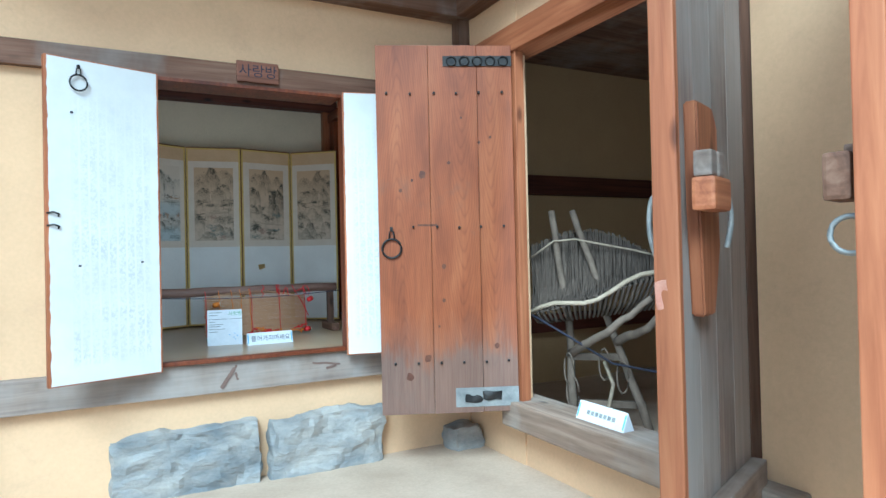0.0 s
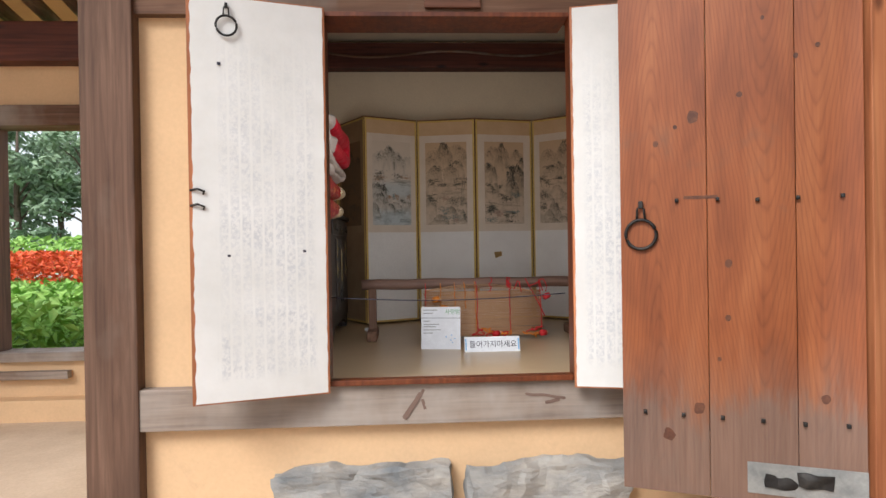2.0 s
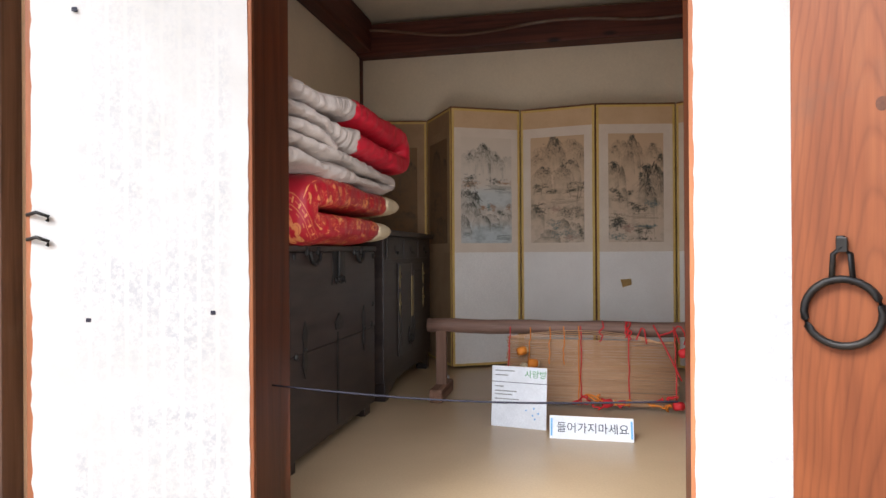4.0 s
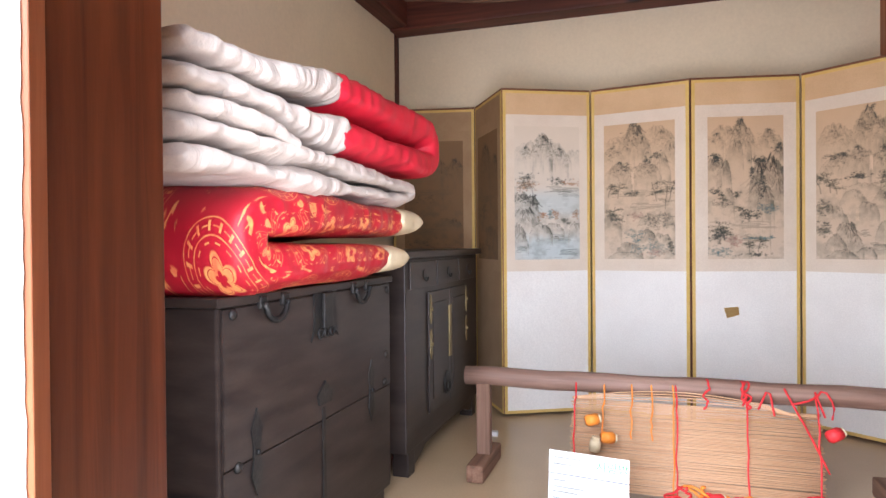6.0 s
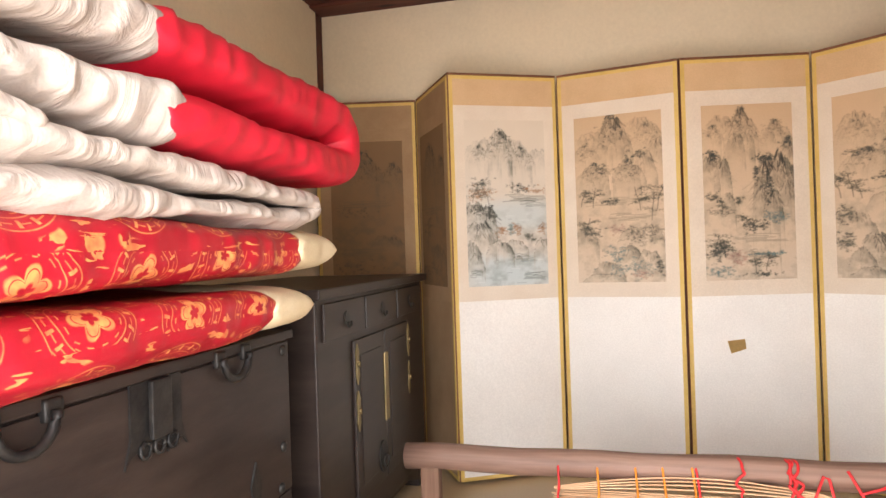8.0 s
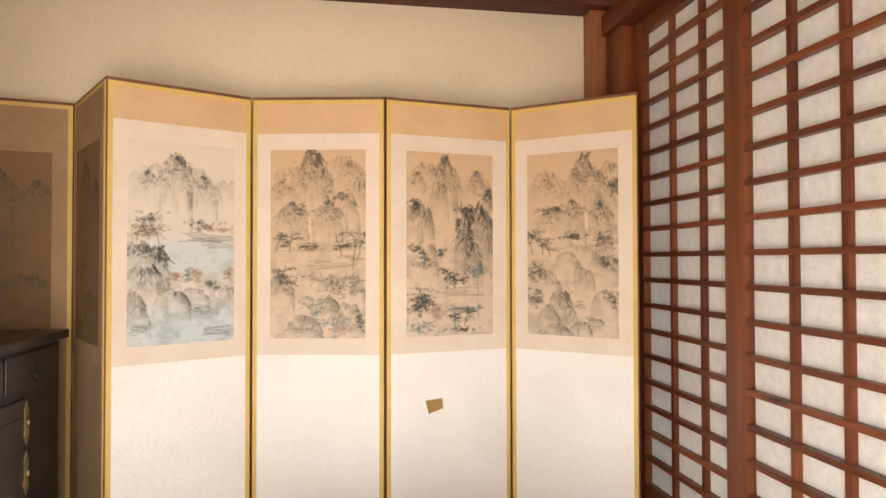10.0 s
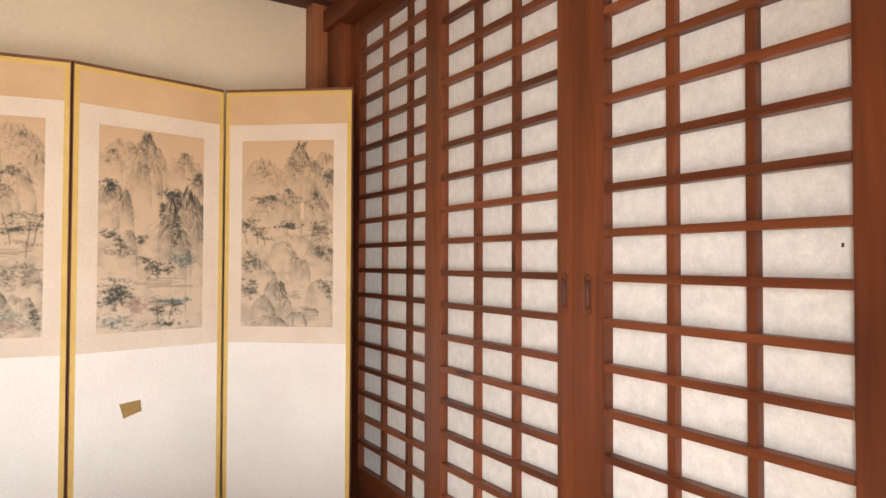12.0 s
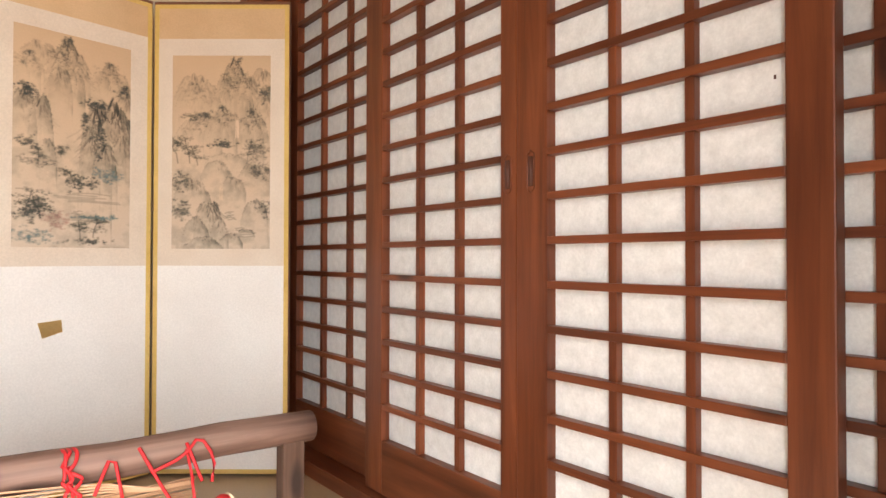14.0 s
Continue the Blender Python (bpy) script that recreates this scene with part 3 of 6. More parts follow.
def paper_face(w, h, y, seed):
    """Pasted paper with a slightly torn, uneven outline."""
    bm = bmesh.new()
    rnd = random.Random(seed)
    n = 60
    left = [bm.verts.new((0.008 + rnd.uniform(0, 0.003), y, 0.006 + (h - 0.012) * k / n)) for k in range(n + 1)]
    mid = [bm.verts.new((w * 0.5, y, 0.006 + (h - 0.012) * k / n)) for k in range(n + 1)]
    right = [bm.verts.new((w - 0.010 - rnd.uniform(0, 0.006), y, 0.006 + (h - 0.012) * k / n)) for k in range(n + 1)]
    for k in range(n):
        bm.faces.new((left[k], mid[k], mid[k + 1], left[k + 1]))
        bm.faces.new((mid[k], right[k], right[k + 1], mid[k + 1]))
    ext = bmesh.ops.extrude_face_region(bm, geom=bm.faces[:])
    for v in ext["geom"]:
        if isinstance(v, bmesh.types.BMVert):
            v.co.y += 0.0012 if y > 0 else -0.0012
    bmesh.ops.recalc_face_normals(bm, faces=bm.faces[:])
    return bm


def paper_door(hinge, end, side, seed, label, fittings):
    m, w = door_pose(hinge, end, 0.665)
    h = 1.563
    d = thing("paper_door", m, label, "door", "papered door leaves")
    part("frame", boxes((0, 0.035, -0.016, 0.016, 0, h), (w - 0.035, w, -0.016, 0.016, 0, h), (0.035, w - 0.035, -0.016, 0.016, 0, 0.04), (0.035, w - 0.035, -0.016, 0.016, h - 0.04, h), bevel=0.002), ORANGE_Z, d, "orange-brown pine frame")
    part("core", boxes((0.03, w - 0.03, -0.010, 0.010, 0.03, h - 0.03)), LATTICE_Z, d)
    part("paper", paper_face(w, h, 0.0165, seed), BOOK_PAPER, d, "white pasted paper with faint script columns")
    part("paper", paper_face(w, h, -0.0165, seed + 1), BOOK_PAPER, d, "white pasted paper with faint script columns")
    if fittings:
        iron_ring(d, w * 0.725, side * 0.018, h - 0.118, 0.038, side)
        for z in (0.815, 0.757):
            part("hook", tube([(w - 0.004, side * 0.018, z), (w - 0.03, side * 0.030, z + 0.006), (w - 0.055, side * 0.024, z - 0.004), (w - 0.05, side * 0.02, z - 0.014)], 0.0045, 6), IRON, d, "black iron hook", True)
        for x, z in ((w * 0.73, 0.565), (w * 0.18, 0.58), (w * 0.78, 1.30)):
            part("hole", rough_block(x - 0.006, x + 0.006, side * 0.0178 - 0.001, side * 0.0178 + 0.001, z - 0.005, z + 0.005, x, 0.004, 2), INK, d, "small torn hole")
    return d


paper_door((0.19, 3.658), (-0.306, 3.502), 1, 3, "white papered door leaf standing open beside the opening", True)
paper_door((1.198, 3.642), (1.69, 3.512), -1, 8, "white papered door leaf folded back behind the plank door", False)


def plank_mat(name, x0, z0, sign):
    """Pine board with arched growth rings round a centre line, greyed towards a worn foot."""
    m, nt, b = mat(name, 0.5)
    v = coords(nt, (1, 1, 1), False)
    sp = nt.nodes.new("ShaderNodeSeparateXYZ")
    nt.links.new(v, sp.inputs[0])

    def op(kind, a, c, d=None):
        n = nt.nodes.new("ShaderNodeMath")
        n.operation = kind
        for sock, val in zip(n.inputs, (a, c, d)):
            if isinstance(val, (int, float)):
                sock.default_value = val
            elif val is not None:
                nt.links.new(val, sock)
        return n.outputs[0]
    wander = noise_tex(nt, coords(nt, (2.5, 2.5, 1.1), False), 1.0, 3.0, 0.5)
    dx = op("ADD", op("SUBTRACT", sp.outputs["X"], x0), op("MULTIPLY", op("SUBTRACT", wander, 0.5), 0.10))
    arch = op("SQRT", op("MULTIPLY_ADD", op("MULTIPLY", dx, dx), 816.0, 1.0), 0.0)
    wob = noise_tex(nt, coords(nt, (14, 14, 3), False), 1.0, 4.0, 0.6)
    f = op("MULTIPLY_ADD", arch, -0.30 * sign, op("SUBTRACT", sp.outputs["Z"], z0))
    f = op("MULTIPLY_ADD", wob, 0.10, f)
    ring = op("FRACT", op("MULTIPLY", f, 10.0), 0.0)
    lines = ramp(nt, ring, [(0.0, (0.60, 0.52, 0.48)), (0.10, (0.82, 0.78, 0.75)), (0.30, (1, 1, 1)), (0.80, (1.0, 0.98, 0.96)), (1.0, (0.60, 0.52, 0.48))])
    fine = noise_tex(nt, coords(nt, (95, 95, 3.2)), 1.0, 5.0, 0.6, 0.3)
    tone = noise_tex(nt, coords(nt, (5, 5, 1.3)), 1.0, 4.0, 0.55, 0.5)
    col = ramp(nt, tone, [(0.28, (0.15, 0.038, 0.012)), (0.5, (0.27, 0.080, 0.025)), (0.72, (0.36, 0.125, 0.045))])
    col = mix(nt, 0.48, col, lines, "MULTIPLY")
    col = mix(nt, 0.5, col, ramp(nt, fine, [(0.3, (0.62, 0.58, 0.55)), (0.65, (1.06, 1.06, 1.06))]), "MULTIPLY")
    stain = ramp(nt, noise_tex(nt, coords(nt, (3.2, 3.2, 2.2), False), 1.0, 6.0, 0.65, 0.8), [(0.60, (0, 0, 0)), (0.74, (0.55, 0.55, 0.55))])
    col = mix(nt, stain, col, (0.15, 0.075, 0.045))
    edge = op("MULTIPLY_ADD", noise_tex(nt, coords(nt, (7, 7, 1.6)), 1.0, 6.0, 0.7), -0.62, sp.outputs["Z"])
    worn = ramp(nt, edge, [(0.0, (0.75, 0.75, 0.75)), (0.10, (0.25, 0.25, 0.25)), (0.28, (0, 0, 0))])
    col = mix(nt, worn, col, mix(nt, fine, (0.09, 0.062, 0.05), (0.22, 0.17, 0.14)))
    nt.links.new(col, b.inputs["Base Color"])
    bump(nt, b, mix(nt, 0.5, fine, ring), 0.18, 0.003)
    return m


def plank_door(hinge, end, label, cuts, mats, nails, thick=0.018):
    """A boarded door; cuts: where the boards meet, from the hinge on."""
    m, w = door_pose(hinge, end, 0.315)
    h = 2.14
    d = thing("plank_door", m, label, "door", "plank doors")
    rnd = random.Random(len(label))
    ends = [0.0] + [c * w for c in cuts] + [w]
    for k, (a, b) in enumerate(zip(ends, ends[1:])):
        part("plank", boxes((a + 0.0010, b - 0.0010, -thick, thick + rnd.uniform(0, 0.0016), 0.02 + rnd.uniform(0, 0.008), h + rnd.uniform(-0.004, 0.0)), bevel=0.0022), mats[k % len(mats)], d)
    for z in (0.30, 1.085, 1.855):
        part("batten", boxes((0.02, w - 0.02, -thick - 0.037, -thick - 0.0005, z - 0.05, z + 0.05), bevel=0.005), OLD_X, d, "brown batten on the back")
    nm = mesh_of("nail", rough_block(-0.0062, 0.0062, 0.0, 0.012, -0.0068, 0.0068, 1.0, 0.001, 3), True)
    for z, xs in nails:
        for x in xs:
            part("nail", nm, IRON, d, at=pose(x, thick + 0.001, z + rnd.uniform(-0.004, 0.004)))
    return d, w, h


KNOT = plain("pine_knot", (0.06, 0.024, 0.016), (0.16, 0.06, 0.03), 0.6, 30, 120, 0.2)
PLANK_MATS = [plank_mat("pine_board_arched", 0.128, 0.55, 1), plank_mat("pine_board_plain", 0.30, 3.1, 1), plank_mat("pine_board_arched_up", 0.66, 0.62, -1)]
pd, pw_, ph_ = plank_door((2.045, 3.10), (1.326, 3.42), "red-brown pine plank door standing open at the barn", (0.259, 0.617), PLANK_MATS,
                          ((0.312, (0.706, 0.574, 0.443, 0.313, 0.184, 0.056)), (1.09, (0.715, 0.588, 0.451, 0.323, 0.198, 0.066)), (1.86, (0.727, 0.592, 0.455, 0.325, 0.195, 0.06))))
strap = part("hinge_strap", boxes((0.0, 0.40, 0.0205, 0.0245, 2.015, 2.075), bevel=0.001), IRON, pd, "black iron hinge strap with scrolls")
for k in range(5):
    part("scroll", tube(circle((0.05 + 0.075 * k, 0.026, 2.045), 0.026, "y", 14), 0.006, 6, True), IRON, strap, "", True)
plate = part("foot_plate", boxes((0.0, 0.365, 0.0205, 0.0225, 0.055, 0.165), bevel=0.001), ZINC, pd, "grey metal plate at the foot")
for a, b in ((0.10, 0.21), (0.19, 0.31)):
    part("foot_strap", rough_block(a, b, 0.022, 0.026, 0.085, 0.135, a * 40, 0.022, 9), IRON, plate, "ragged black iron strap")
iron_ring(pd, 0.713, 0.019, 0.972, 0.054, 1)
part("latch_mark", rough_block(0.452, 0.565, 0.0185, 0.0205, 1.096, 1.108, 4.0, 0.003, 5), KNOT, pd, "dark scratch left by a latch")
for x, z, r in ((0.531, 1.393, 0.026), (0.657, 1.305, 0.013), (0.59, 1.362, 0.009), (0.376, 1.46, 0.013), (0.133, 1.605, 0.010), (0.20, 1.576, 0.011), (0.417, 0.863, 0.017), (0.42, 0.669, 0.013), (0.624, 0.235, 0.027), (0.52, 0.34, 0.024), (0.12, 0.402, 0.018), (0.30, 1.72, 0.009), (0.45, 0.52, 0.009)):
    kn = tube([(0, 0.0188, 0), (0, 0.0200, 0)], r * 0.75, 16)
    for v in kn.verts:
        q = 1 + 0.35 * noise.noise(Vector((v.co.x * 60, x * 30, v.co.z * 60)))
        v.co.x *= q
        v.co.z *= q * 1.15
    part("knot", kn, KNOT, pd, "dark pine knot", False, pose(x, 0, z))
GREY_PLANK = wood("grey_plank", (0.14, 0.10, 0.085), (0.26, 0.20, 0.17), (0.36, 0.29, 0.25), "z", 0.8, weather=(0.34, 0.30, 0.27), weather_at=0.45)
d2, w2, h2 = plank_door((2.045, 1.615), (1.385, 1.338), "weathered grey plank door with a wooden bolt", (0.27, 0.52, 0.76), [GREY_PLANK], (), 0.02)
part("edge_strip", boxes((w2, w2 + 0.03, -0.038, 0.036, 0, h2), bevel=0.006), ORANGE_Z, d2, "orange-brown edge strip with worn paint")
PAINT = plain("worn_pink_paint", (0.40, 0.16, 0.11), (0.52, 0.28, 0.20), 0.7, 25, 120, 0.2)
part("paint_patch", rough_block(w2 + 0.0295, w2 + 0.0312, -0.024, 0.014, 0.70, 0.84, 3.0, 0.02, 9), PAINT, d2, "worn red-pink paint patch")
hb = bmesh.new()
ring_ = [(w2 - 0.26, 1.30), (w2 - 0.215, 1.36), (w2 - 0.07, 1.36), (w2 - 0.075, 1.05), (w2 - 0.10, 0.73), (w2 - 0.20, 0.73), (w2 - 0.262, 0.93)]
fv = [hb.verts.new((x, 0.0215, z)) for x, z in ring_]
bv = [hb.verts.new((x, 0.062, z)) for x, z in ring_]
hb.faces.new(fv)
hb.faces.new(bv[::-1])
for k in range(len(ring_)):
    hb.faces.new((fv[k], bv[k], bv[(k + 1) % len(ring_)], fv[(k + 1) % len(ring_)]))
bmesh.ops.recalc_face_normals(hb, faces=hb.faces[:])
bmesh.ops.bevel(hb, geom=hb.edges[:], offset=0.006, segments=2, affect="EDGES")
lock = part("bolt_housing", hb, ORANGE_Z, d2, "tapered wooden bolt board")
part("bolt", boxes((w2 - 0.15, w2 + 0.005, 0.063, 0.13, 1.035, 1.13), bevel=0.012), ORANGE_X, lock, "square wooden bolt")
for x in (w2 - 0.105, w2 - 0.035):
    part("peg", boxes((x - 0.027, x + 0.027, 0.066, 0.118, 1.1315, 1.205), bevel=0.008), GREY_X, lock, "pale wooden peg")
part("bolt_ring", tube(soften([(w2 - 0.155, 0.09, 1.12), (w2 - 0.172, 0.115, 1.09), (w2 - 0.178, 0.12, 1.00), (w2 - 0.172, 0.105, 0.93)]), 0.009, 8), ZINC, lock, "bent grey iron staple", True)
part("foot_board", boxes((0.0, w2 - 0.005, 0.0215, 0.075, 0.0, 0.16), bevel=0.008), GREY_X, d2, "pale weathered foot board")
part("pull_ring", tube(soften([(w2 - 0.01, -0.038, 1.09), (w2 - 0.005, -0.056, 1.07), (w2 - 0.005, -0.062, 0.98), (w2 - 0.01, -0.045, 0.91)]), 0.009, 8), ZINC, d2, "grey iron pull handle", True)
d3, w3, h3 = plank_door((2.06, 0.98), (1.30, 0.745), "orange-brown plank door of the next store", (0.25, 0.5, 0.75), [PLANK], ())
part("edge_strip", boxes((w3, w3 + 0.02, -0.03, 0.03, 0, h3), bevel=0.004), ORANGE_Z, d3, "orange-brown edge strip")
part("pull_ring", tube(circle((w3 - 0.02, -0.045, 0.95), 0.038, "x", 24), 0.006, 8, True), ZINC, d3, "black iron pull ring", True)
part("bolt_end", boxes((w3 - 0.10, w3 + 0.005, -0.09, -0.0365, 1.02, 1.12), bevel=0.01), OLD_X, d3, "dark wooden bolt end")

# cord across the opening, cable on the back beam
cord = part("barrier_cord", tube([(0.192 + 0.996 * k / 12, 3.745, 1.045 - 0.02 * math.sin(math.pi * k / 12)) for k in range(13)], 0.0025, 6), INK, smooth=True)
tagged(cord, "thin black cord strung across the opening", "cord")
cable = part("cable", tube([(-0.55 + 2.5 * k / 20, 6.665, 2.985 + 0.03 * math.cos(k * 0.55) - 0.035 * math.sin(math.pi * k / 20)) for k in range(21)], 0.011, 6), OLD_X, smooth=True)
tagged(cable, "brown cable sagging along the back beam", "cable")


# ---- folding screen ----
def smooth_noise(rs, h, w, cells_v, cells_u):
    g = rs.rand(cells_v + 2, cells_u + 2)
    v = np.linspace(0, cells_v, h)[:, None]
    u = np.linspace(0, cells_u, w)[None, :]
    vi, ui = v.astype(int), u.astype(int)
    fv, fu = v - vi, u - ui
    fv, fu = fv * fv * (3 - 2 * fv), fu * fu * (3 - 2 * fu)
    return g[vi, ui] * (1 - fv) * (1 - fu) + g[vi + 1, ui] * fv * (1 - fu) + g[vi, ui + 1] * (1 - fv) * fu + g[vi + 1, ui + 1] * fv * fu


def fractal(rs, h, w, base, octaves=5, aspect=2.0, gain=0.55):
    out, amp, tot = np.zeros((h, w)), 1.0, 0.0
    for k in range(octaves):
        out += amp * smooth_noise(rs, h, w, int(base * aspect) * 2 ** k, base * 2 ** k)
        tot += amp
        amp *= gain
    return out / tot


class Scroll:
    """An ink landscape on silk, brushed from far to near; u runs across, v up."""

    INK = np.array((0.030, 0.032, 0.030))
    GREEN = np.array((0.085, 0.092, 0.072))
    BLUE = np.array((0.16, 0.20, 0.22))

    def __init__(self, seed, ground, foot, h=316, w=160):
        self.rs = np.random.RandomState(seed)
        self.h, self.w = h, w
        v = np.linspace(0, 1, h)[:, None, None]
        mottle = fractal(self.rs, h, w, 3, 4)[:, :, None]
        self.ground = (np.array(foot) * (1 - v) + np.array(ground) * v) * (0.94 + 0.10 * mottle)
        self.img = self.ground.copy()
        self.gx = np.arange(w)[None, :]
        self.gy = np.arange(h)[:, None]

    def dab(self, x, y, rx, ry, col, a):
        """One touch of the brush, in canvas units."""
        x0, x1 = int(max(0, x - 2.2 * rx)), int(min(self.w, x + 2.2 * rx + 2))
        y0, y1 = int(max(0, y - 2.2 * ry)), int(min(self.h, y + 2.2 * ry + 2))
        if x1 <= x0 or y1 <= y0:
            return
        d = ((self.gx[:, x0:x1] - x) / rx) ** 2 + ((self.gy[y0:y1] - y) / ry) ** 2
        k = (a * np.exp(-d * 1.1))[:, :, None]
        self.img[y0:y1, x0:x1] = self.img[y0:y1, x0:x1] * (1 - k) + col * k

    def stroke(self, pts, r, col, a):
        """A line of touches that thins out at its end."""
        for (xa, ya), (xb, yb) in zip(pts, pts[1:]):
            n = max(1, int(math.hypot(xb - xa, yb - ya) / (r * 0.9)))
            for k in range(n):
                t = k / n
                self.dab(xa + (xb - xa) * t, ya + (yb - ya) * t, r, r, col, a)

    def lump(self, u, top, w, h, tone, sharp=1.6, lean=0.0):
        """A rock or hill: pale body over what lies behind, ink crest, creases falling into mist."""
        rs, W, H = self.rs, self.w, self.h
        cx, ty, ww, hh = u * W, top * H, w * W, h * H
        jag = fractal(rs, 2, 64, 7, 4, 0.5, 0.6)[0] - 0.5
        ss = np.linspace(-1, 1, 64)
        crest_s = ty - hh * np.abs(ss) ** (sharp + 1.3) * 0.95 + jag * hh * 0.42
        x0, x1 = int(max(0, cx - ww)), int(min(W, cx + ww + 1))
        if x1 - x0 < 2:
            return
        xs = (np.arange(x0, x1) - cx) / ww
        crest = np.interp(xs, ss, crest_s)
        depth = crest[None, :] - self.gy
        body = np.clip(depth / 1.2, 0, 1) * np.clip(1 - depth / (hh * 1.05), 0, 1) ** 0.7
        self.img[:, x0:x1] = self.img[:, x0:x1] * (1 - body[:, :, None] * 0.9) + self.ground[:, x0:x1] * 1.02 * body[:, :, None] * 0.9
        side = 0.35 + 0.65 * np.clip(0.5 + 0.6 * xs, 0, 1)[None, :]
        mott = fractal(rs, H, W, 14, 3, 2.0)[:, x0:x1]
        wash = np.clip(depth / 1.0, 0, 1) * np.clip(1 - depth / (hh * 1.1), 0, 1) ** 0.9 * side * (0.30 + 0.70 * np.clip((mott - 0.36) * 2.8, 0, 1)) * 1.0 * min(tone, 0.95)
        self.img[:, x0:x1] = self.img[:, x0:x1] * (1 - wash[:, :, None]) + self.GREEN * wash[:, :, None]
        for s0 in np.arange(-0.95, 0.95, 1.5 / ww):
            if rs.rand() < 0.72:
                self.dab(cx + s0 * ww, np.interp(s0, ss, crest_s), 0.9 + 0.5 * rs.rand(), 0.8, self.INK, (0.35 + 0.4 * rs.rand()) * tone)
        for k in range(int(ww * hh / 18) + 4):
            s0 = rs.uniform(-0.92, 0.92)
            y0 = np.interp(s0, ss, crest_s) - hh * 0.75 * rs.rand() ** 1.5
            if y0 < ty - hh:
                continue
            ln = hh * rs.uniform(0.07, 0.22)
            x = cx + s0 * ww
            drift = s0 * 1.1 * ln + rs.uniform(-0.45, 0.45) * ln
            fade = max(0.0, 1 - (ty - y0) / hh) * (0.55 + 0.45 * (s0 > -0.2))
            self.stroke([(x, y0), (x + drift * 0.4, y0 - ln * 0.5), (x + drift, y0 - ln)], 1.0, self.INK, 0.42 * tone * fade ** 1.7)

    def tufts(self, u, v, su, sv, n, tone, tint=None):
        """Leaf dots in small sheaves."""
        rs = self.rs
        base = self.INK if tint is None else np.array(tint)
        for k in range(n):
            x, y = (u + rs.randn() * su * 0.55) * self.w, (v + rs.randn() * sv * 0.55) * self.h
            for q in range(5):
                col = base * rs.uniform(0.6, 1.5) + self.GREEN * 0.3
                self.dab(x + rs.randn() * 2.0, y + rs.randn() * 1.3, rs.uniform(1.0, 2.1), rs.uniform(0.75, 1.25), col, rs.uniform(0.4, 0.85) * tone)

    def mountain(self, u, top, w, h, tone, n=7):
        """A peak with lesser shoulders folded in front of it."""
        rs = self.rs
        self.lump(u, top, w * 0.95, h, tone, 1.25)
        self.lump(u - w * 0.55, top - h * 0.30, w * 0.65, h * 0.6, tone * 0.6, 1.2)
        self.lump(u + w * 0.60, top - h * 0.26, w * 0.65, h * 0.6, tone * 0.7, 1.2)
        for k in range(n * 2):
            t = (k + 1) / (n * 2)
            du = rs.uniform(-1.0, 1.0) * w * (0.15 + 0.85 * t)
            self.lump(u + du, top - h * (0.06 + 0.55 * t) - abs(du) / w * h * 0.10, w * rs.uniform(0.15, 0.30), h * rs.uniform(0.16, 0.30), tone * rs.uniform(0.6, 1.05) * (1 - 0.30 * t), rs.uniform(0.9, 2.4))
        self.tufts(u, top - h * 0.03, w * 0.25, h * 0.05, int(6 * tone) + 3, tone * 0.8)
        self.tufts(u, top - h * 0.35, w * 0.9, h * 0.25, int(14 * tone) + 3, tone * 0.55)

    def pine(self, u, v, size, tone):
        """A leaning pine: trunk, boughs and flat needle pads."""
        rs, W, H = self.rs, self.w, self.h
        x, y, s = u * W, v * H, size * H
        lean = rs.uniform(-0.35, 0.35) * s
        tip = (x + lean, y + s)
        self.stroke([(x, y), (x + lean * 0.2, y + s * 0.4), (x + lean * 0.75, y + s * 0.7), tip], 0.9, self.INK, 0.45 * tone)
        for k in range(7):
            t = rs.uniform(0.35, 1.05)
            px, py = x + lean * t + rs.uniform(-0.42, 0.42) * s, y + s * t
            self.stroke([(x + lean * t * 0.9, y + s * t * 0.85), (px, py)], 0.7, self.INK, 0.28 * tone)
            for q in range(18):
                ox = rs.randn() * s * 0.15
                self.dab(px + ox, py + rs.randn() * 1.6 - abs(ox) * 0.16, rs.uniform(1.2, 2.0), rs.uniform(0.8, 1.2), self.GREEN * rs.uniform(0.3, 1.0), 0.45 * tone)

    def water(self, u, v, su, sv, amount):
        d = ((np.arange(self.w)[None, :] / self.w - u) / su) ** 4 + ((np.arange(self.h)[:, None] / self.h - v) / sv) ** 4
        k = (amount * np.exp(-d))[:, :, None]
        self.img = self.img * (1 - k) + np.array((0.50, 0.585, 0.60)) * k
        self.ground = self.ground * (1 - k * 0.6) + np.array((0.56, 0.60, 0.58)) * k * 0.6
        for q in range(int(amount * 26)):
            x, y, ln = (u + self.rs.uniform(-1, 1) * su) * self.w, (v + self.rs.uniform(-1, 1) * sv) * self.h, self.rs.uniform(5, 22)
            self.stroke([(x, y), (x + ln * 0.5, y + 0.5), (x + ln, y)], 0.6, np.array((0.70, 0.72, 0.70)) if q % 3 else self.BLUE, 0.35)

    def fall(self, u, v0, v1):
        """A thread of falling water left pale."""
        for k in range(3):
            x = (u + 0.012 * (k - 1)) * self.w
            self.stroke([(x, v1 * self.h), (x + self.rs.uniform(-1, 1), v0 * self.h)], 1.0, self.ground.mean((0, 1)) * 1.25, 0.5)

